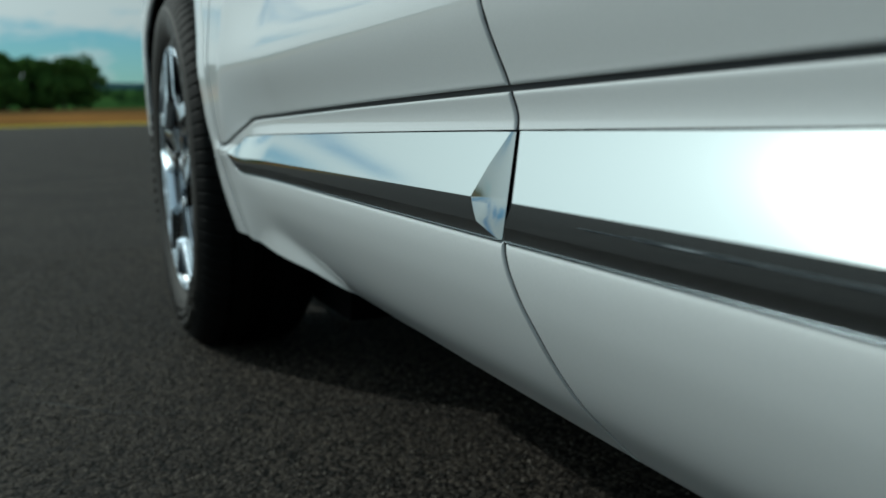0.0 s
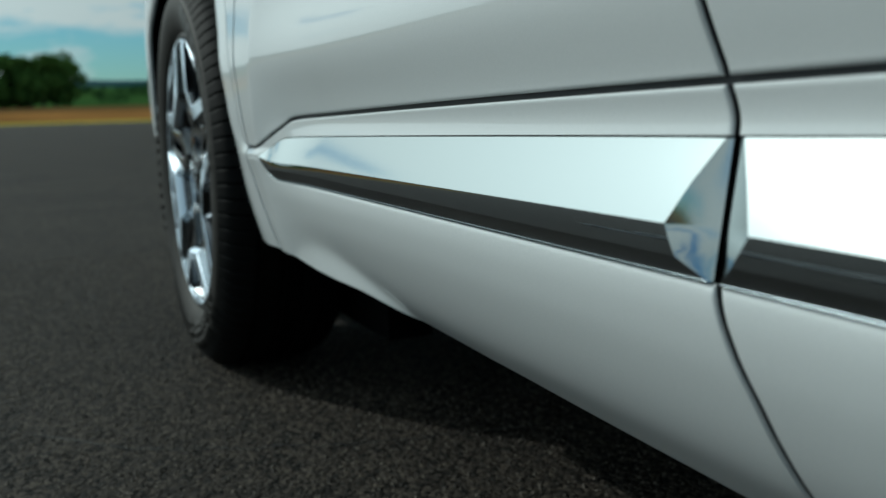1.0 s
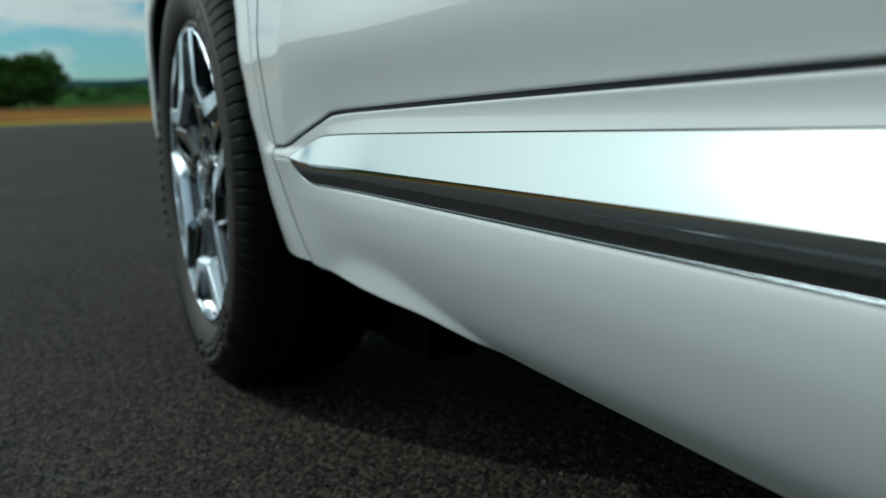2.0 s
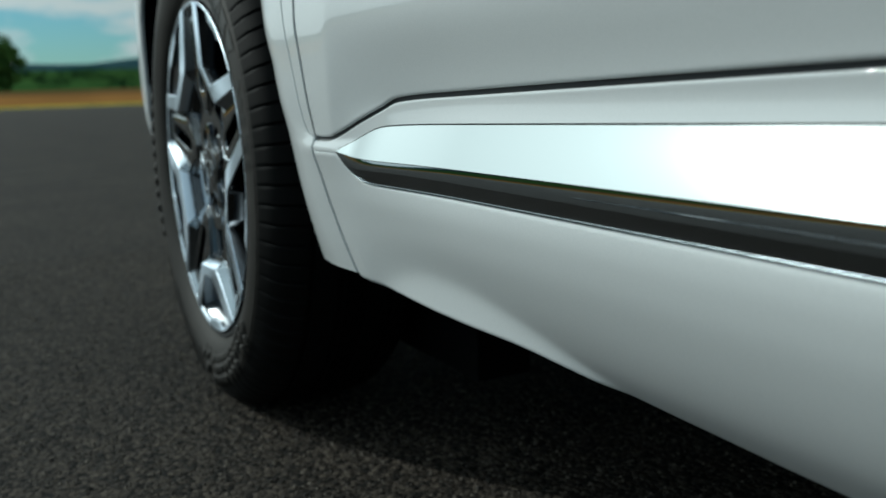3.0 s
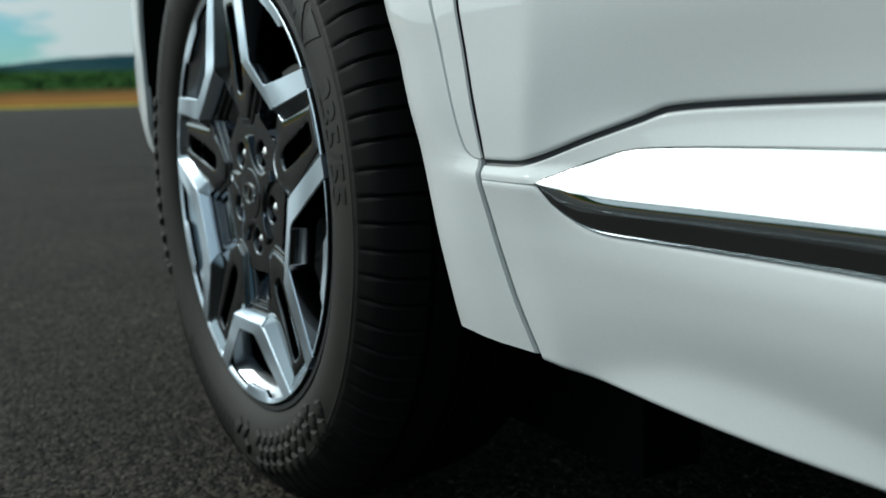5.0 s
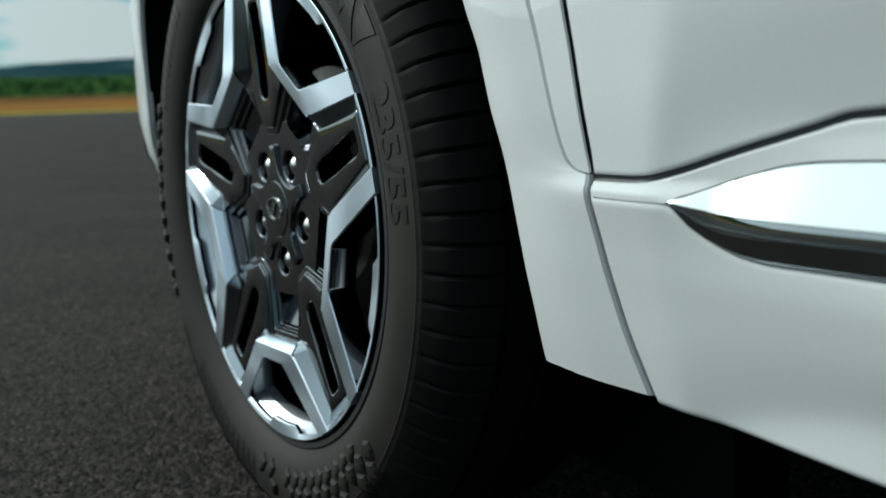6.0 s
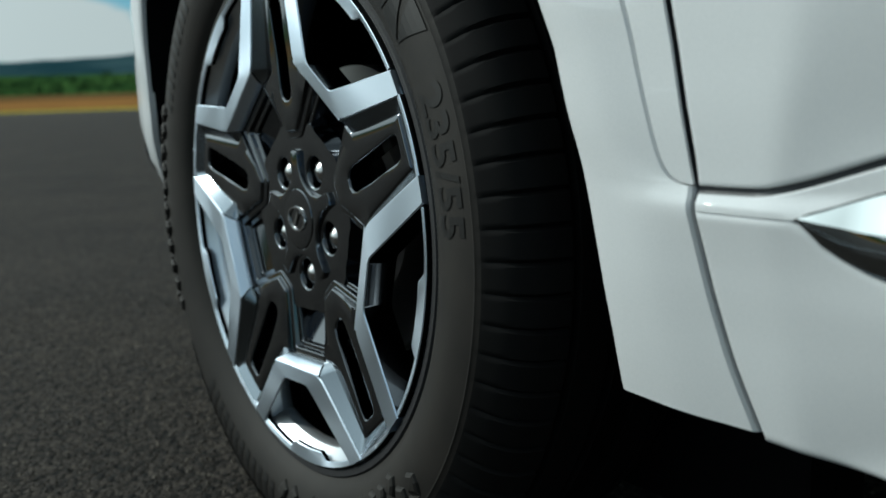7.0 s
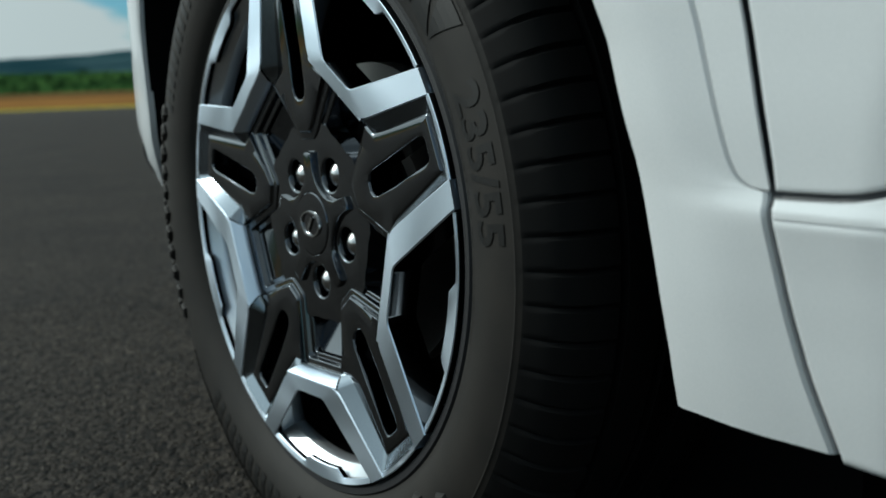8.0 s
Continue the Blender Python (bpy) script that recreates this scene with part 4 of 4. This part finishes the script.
def facets(a0, a1, r0, r1, rows, name, pitch=3.0, tall=0.0030):
    """Moulded field of domed lozenges in staggered rows, thinning towards its border."""
    bm = bmesh.new()
    cols = int((a1 - a0) / pitch)
    dr = (r1 - r0) / rows
    for j in range(rows):
        for i in range(cols):
            if rng.random() < (0.35 if min(i, cols - 1 - i) < 2 else 0.06):
                continue
            rc = r0 + dr * (j + 0.5) + rng.uniform(-0.0008, 0.0008)
            ac = a0 + pitch * (i + 0.5 + 0.5 * (j % 2)) + rng.uniform(-0.25, 0.25)
            h = tall * rng.uniform(0.7, 1.1)
            ring = []
            for k, lift in ((1.0, -0.0004), (0.86, 0.55 * h), (0.62, 0.92 * h)):
                ring.append([bm.verts.new(on_wall(rc + u * dr * 0.74 * k, ac + w * pitch * 0.50 * k, lift)) for u, w in ((1, 0.1), (0.35, 0.7), (-0.3, 0.9), (-0.95, -0.1), (-0.35, -0.7), (0.3, -0.9))])
            top = bm.verts.new(on_wall(rc + dr * 0.1, ac - pitch * 0.08, h))
            for p, q in zip(ring, ring[1:]):
                for k in range(6):
                    bm.faces.new((p[k], p[(k + 1) % 6], q[(k + 1) % 6], q[k]))
            for k in range(6):
                bm.faces.new((ring[2][k], ring[2][(k + 1) % 6], top))
    tagged(part(name, bm, rubber, tyre, "moulded faceted pattern", smooth=False), kind="stuff")


def shards(a0, a1, r0, r1, name):
    """Flat, darker three-sided fields moulded into the sidewall."""
    bm = bmesh.new()
    a, k = a0, 0
    while a < a1:
        w = rng.uniform(4.5, 6.5)
        ra, rb = (r0, r1) if k % 2 else (r1, r0)
        tip = a + w * rng.uniform(0.3, 0.8)
        rows = []
        for j in range(7):
            t = j / 6
            rows.append([on_wall(ra + (rb - ra) * t, a + (tip - a) * t + (w + (tip - a - w) * t - (tip - a) * t) * i / 4, 0.0009) for i in range(5)])
        loft(rows, bm=bm)
        a += w * 0.62
        k += 1
    tagged(part(name, bm, rubber_mark, tyre, "darker moulded shards", smooth=False), kind="stuff")


facets(-96, -38, 0.281, 0.330, 3, "facet_pattern", pitch=4.3, tall=0.0046)
shards(31, 66, 0.281, 0.3215, "shard_pattern")
facets(158, 212, 0.312, 0.3445, 2, "facet_pattern", pitch=4.4, tall=0.0056)


def serrations(a0, a1, r0, r1, name):
    """Fine radial ribs on the outer sidewall."""
    bm = bmesh.new()
    a = a0
    while a < a1:
        rows = [[on_wall(r0 + (r1 - r0) * j / 4, a + d, h) for d, h in ((0, -0.0002), (0.25, 0.0016), (0.55, 0.0016), (0.8, -0.0002))] for j in range(5)]
        loft(rows, bm=bm)
        a += 1.45
    part(name, bm, rubber, tyre, "moulded radial ribs", smooth=False)


serrations(213, 262, 0.322, 0.343, "rib_pattern")


for wx, wy, turn in ((0.0, -2.68, 0), (1.865, 0.0, 180), (1.865, -2.68, 180)):
    copy_thing(wheel, pose(wx, wy, 0.36, 0, 0, turn))


# ---- a pair of rails on the runway beside the car, mirrored in the trim's darkened lower faces ----
rail_steel = material("pale_rail", (0.80, 0.84, 0.86), 0.35, 0.0)
board_white = material("white_board", (0.78, 0.80, 0.80), 0.5)
sleeper_dark = material("dark_sleeper", (0.02, 0.02, 0.022), 0.7)


def make_track():
    track = tagged(new("camera_track"), "pair of pale metal rails on dark sleepers lying on asphalt", "track")
    track.location = (-2.12, -1.3, 0)
    turn = math.atan2(0.166, 1.0)
    track.rotation_euler = (0, 0, turn)
    for x in (0.0, -0.36):
        rings = [[(x + 0.008 * math.cos(a), y, 0.030 + 0.008 * math.sin(a)) for a in (2 * math.pi * k / 12 for k in range(12))] for y in (0.0, 1.1, 2.2, 3.3, 4.5)]
        part("rail", loft(rings, close=True, cap_a=True, cap_b=True), rail_steel, track)
    for k in range(6):
        bm = box(bmesh.new(), -0.42, 0.06, 0.12 + 0.82 * k, 0.18 + 0.82 * k, 0.0, 0.0222)
        bmesh.ops.bevel(bm, geom=bm.edges[:], offset=0.003, segments=2, affect="EDGES")
        part("sleeper", bm, sleeper_dark, track)
    bm = box(bmesh.new(), -0.15, -0.06, 3.15, 3.50, 0.022, 0.030)
    bmesh.ops.bevel(bm, geom=bm.edges[:], offset=0.002, segments=2, affect="EDGES")
    part("board", bm, board_white, track, "small white board across two sleepers")


make_track()


# ---- crack across the asphalt ----
def make_crack():
    r3 = random.Random(12)
    bm = bmesh.new()
    rows = []
    path = curve1([(-0.62, -0.16), (-0.32, -0.315), (-0.17, -0.475), (-0.05, -0.535), (0.14, -0.612), (0.40, -0.66)])
    for k in range(160):
        x = -0.62 + 1.02 * k / 159
        y = path(x) + noise.noise(Vector((x * 22, 0, 0))) * 0.012 + noise.noise(Vector((x * 90, 3, 0))) * 0.004
        w = 0.0007 + 0.0016 * max(0.0, noise.noise(Vector((x * 14, 7, 0))) + 0.45) * r3.uniform(0.6, 1.2)
        rows.append([(x, y - w, 0.0009), (x, y, 0.0011), (x, y + w, 0.0009)])
    tagged(new("crack", mesh_of(loft(rows, bm=bm), "crack", dark_gap)), "thin dark crack filled with tar in asphalt", "crack", kind="structure")


make_crack()


# ---- loose grit on the asphalt ----
grit = material("asphalt_grit", (0.07, 0.066, 0.06), 0.8, spec=0.3)
g_geo = node(grit, "ShaderNodeNewGeometry")
g_r = node(grit, "ShaderNodeValToRGB")
g_r.color_ramp.elements[0].color, g_r.color_ramp.elements[1].color = (0.0098, 0.0084, 0.0070, 1), (0.112, 0.094, 0.077, 1)
wire(grit, g_geo.outputs["Random Per Island"], g_r.inputs["Fac"])
wire(grit, g_r.outputs["Color"], bsdf(grit).inputs["Base Color"])


def make_grit():
    r2 = np.random.RandomState(3)
    verts, faces = [], []
    base = np.array([(1, 0, 0), (-1, 0, 0), (0, 1, 0), (0, -1, 0), (0, 0, 1)], float)
    tris = [(0, 2, 4), (2, 1, 4), (1, 3, 4), (3, 0, 4)]
    for _ in range(34000):
        x, y = r2.uniform(-1.3, 0.75), r2.uniform(-1.75, 1.6)
        if math.hypot(x - 0.1, y) < 0.1:
            continue
        sz = 0.0016 + 0.0030 * r2.rand() ** 2
        p = base * sz * r2.uniform(0.6, 1.3, (5, 3)) * (1, 1, 0.75)
        a = r2.uniform(0, 6.28)
        c, sn = math.cos(a), math.sin(a)
        k = len(verts)
        for q in p:
            verts.append((x + q[0] * c - q[1] * sn, y + q[0] * sn + q[1] * c, max(q[2], 0) + 0.0002))
        faces += [(k + i, k + j, k + m) for i, j, m in tris]
    me = bpy.data.meshes.new("grit")
    me.from_pydata(verts, [], faces)
    me.materials.append(grit)
    tagged(new("grit", me), "coarse stone grit standing proud of worn asphalt", "gravel", kind="stuff")


make_grit()
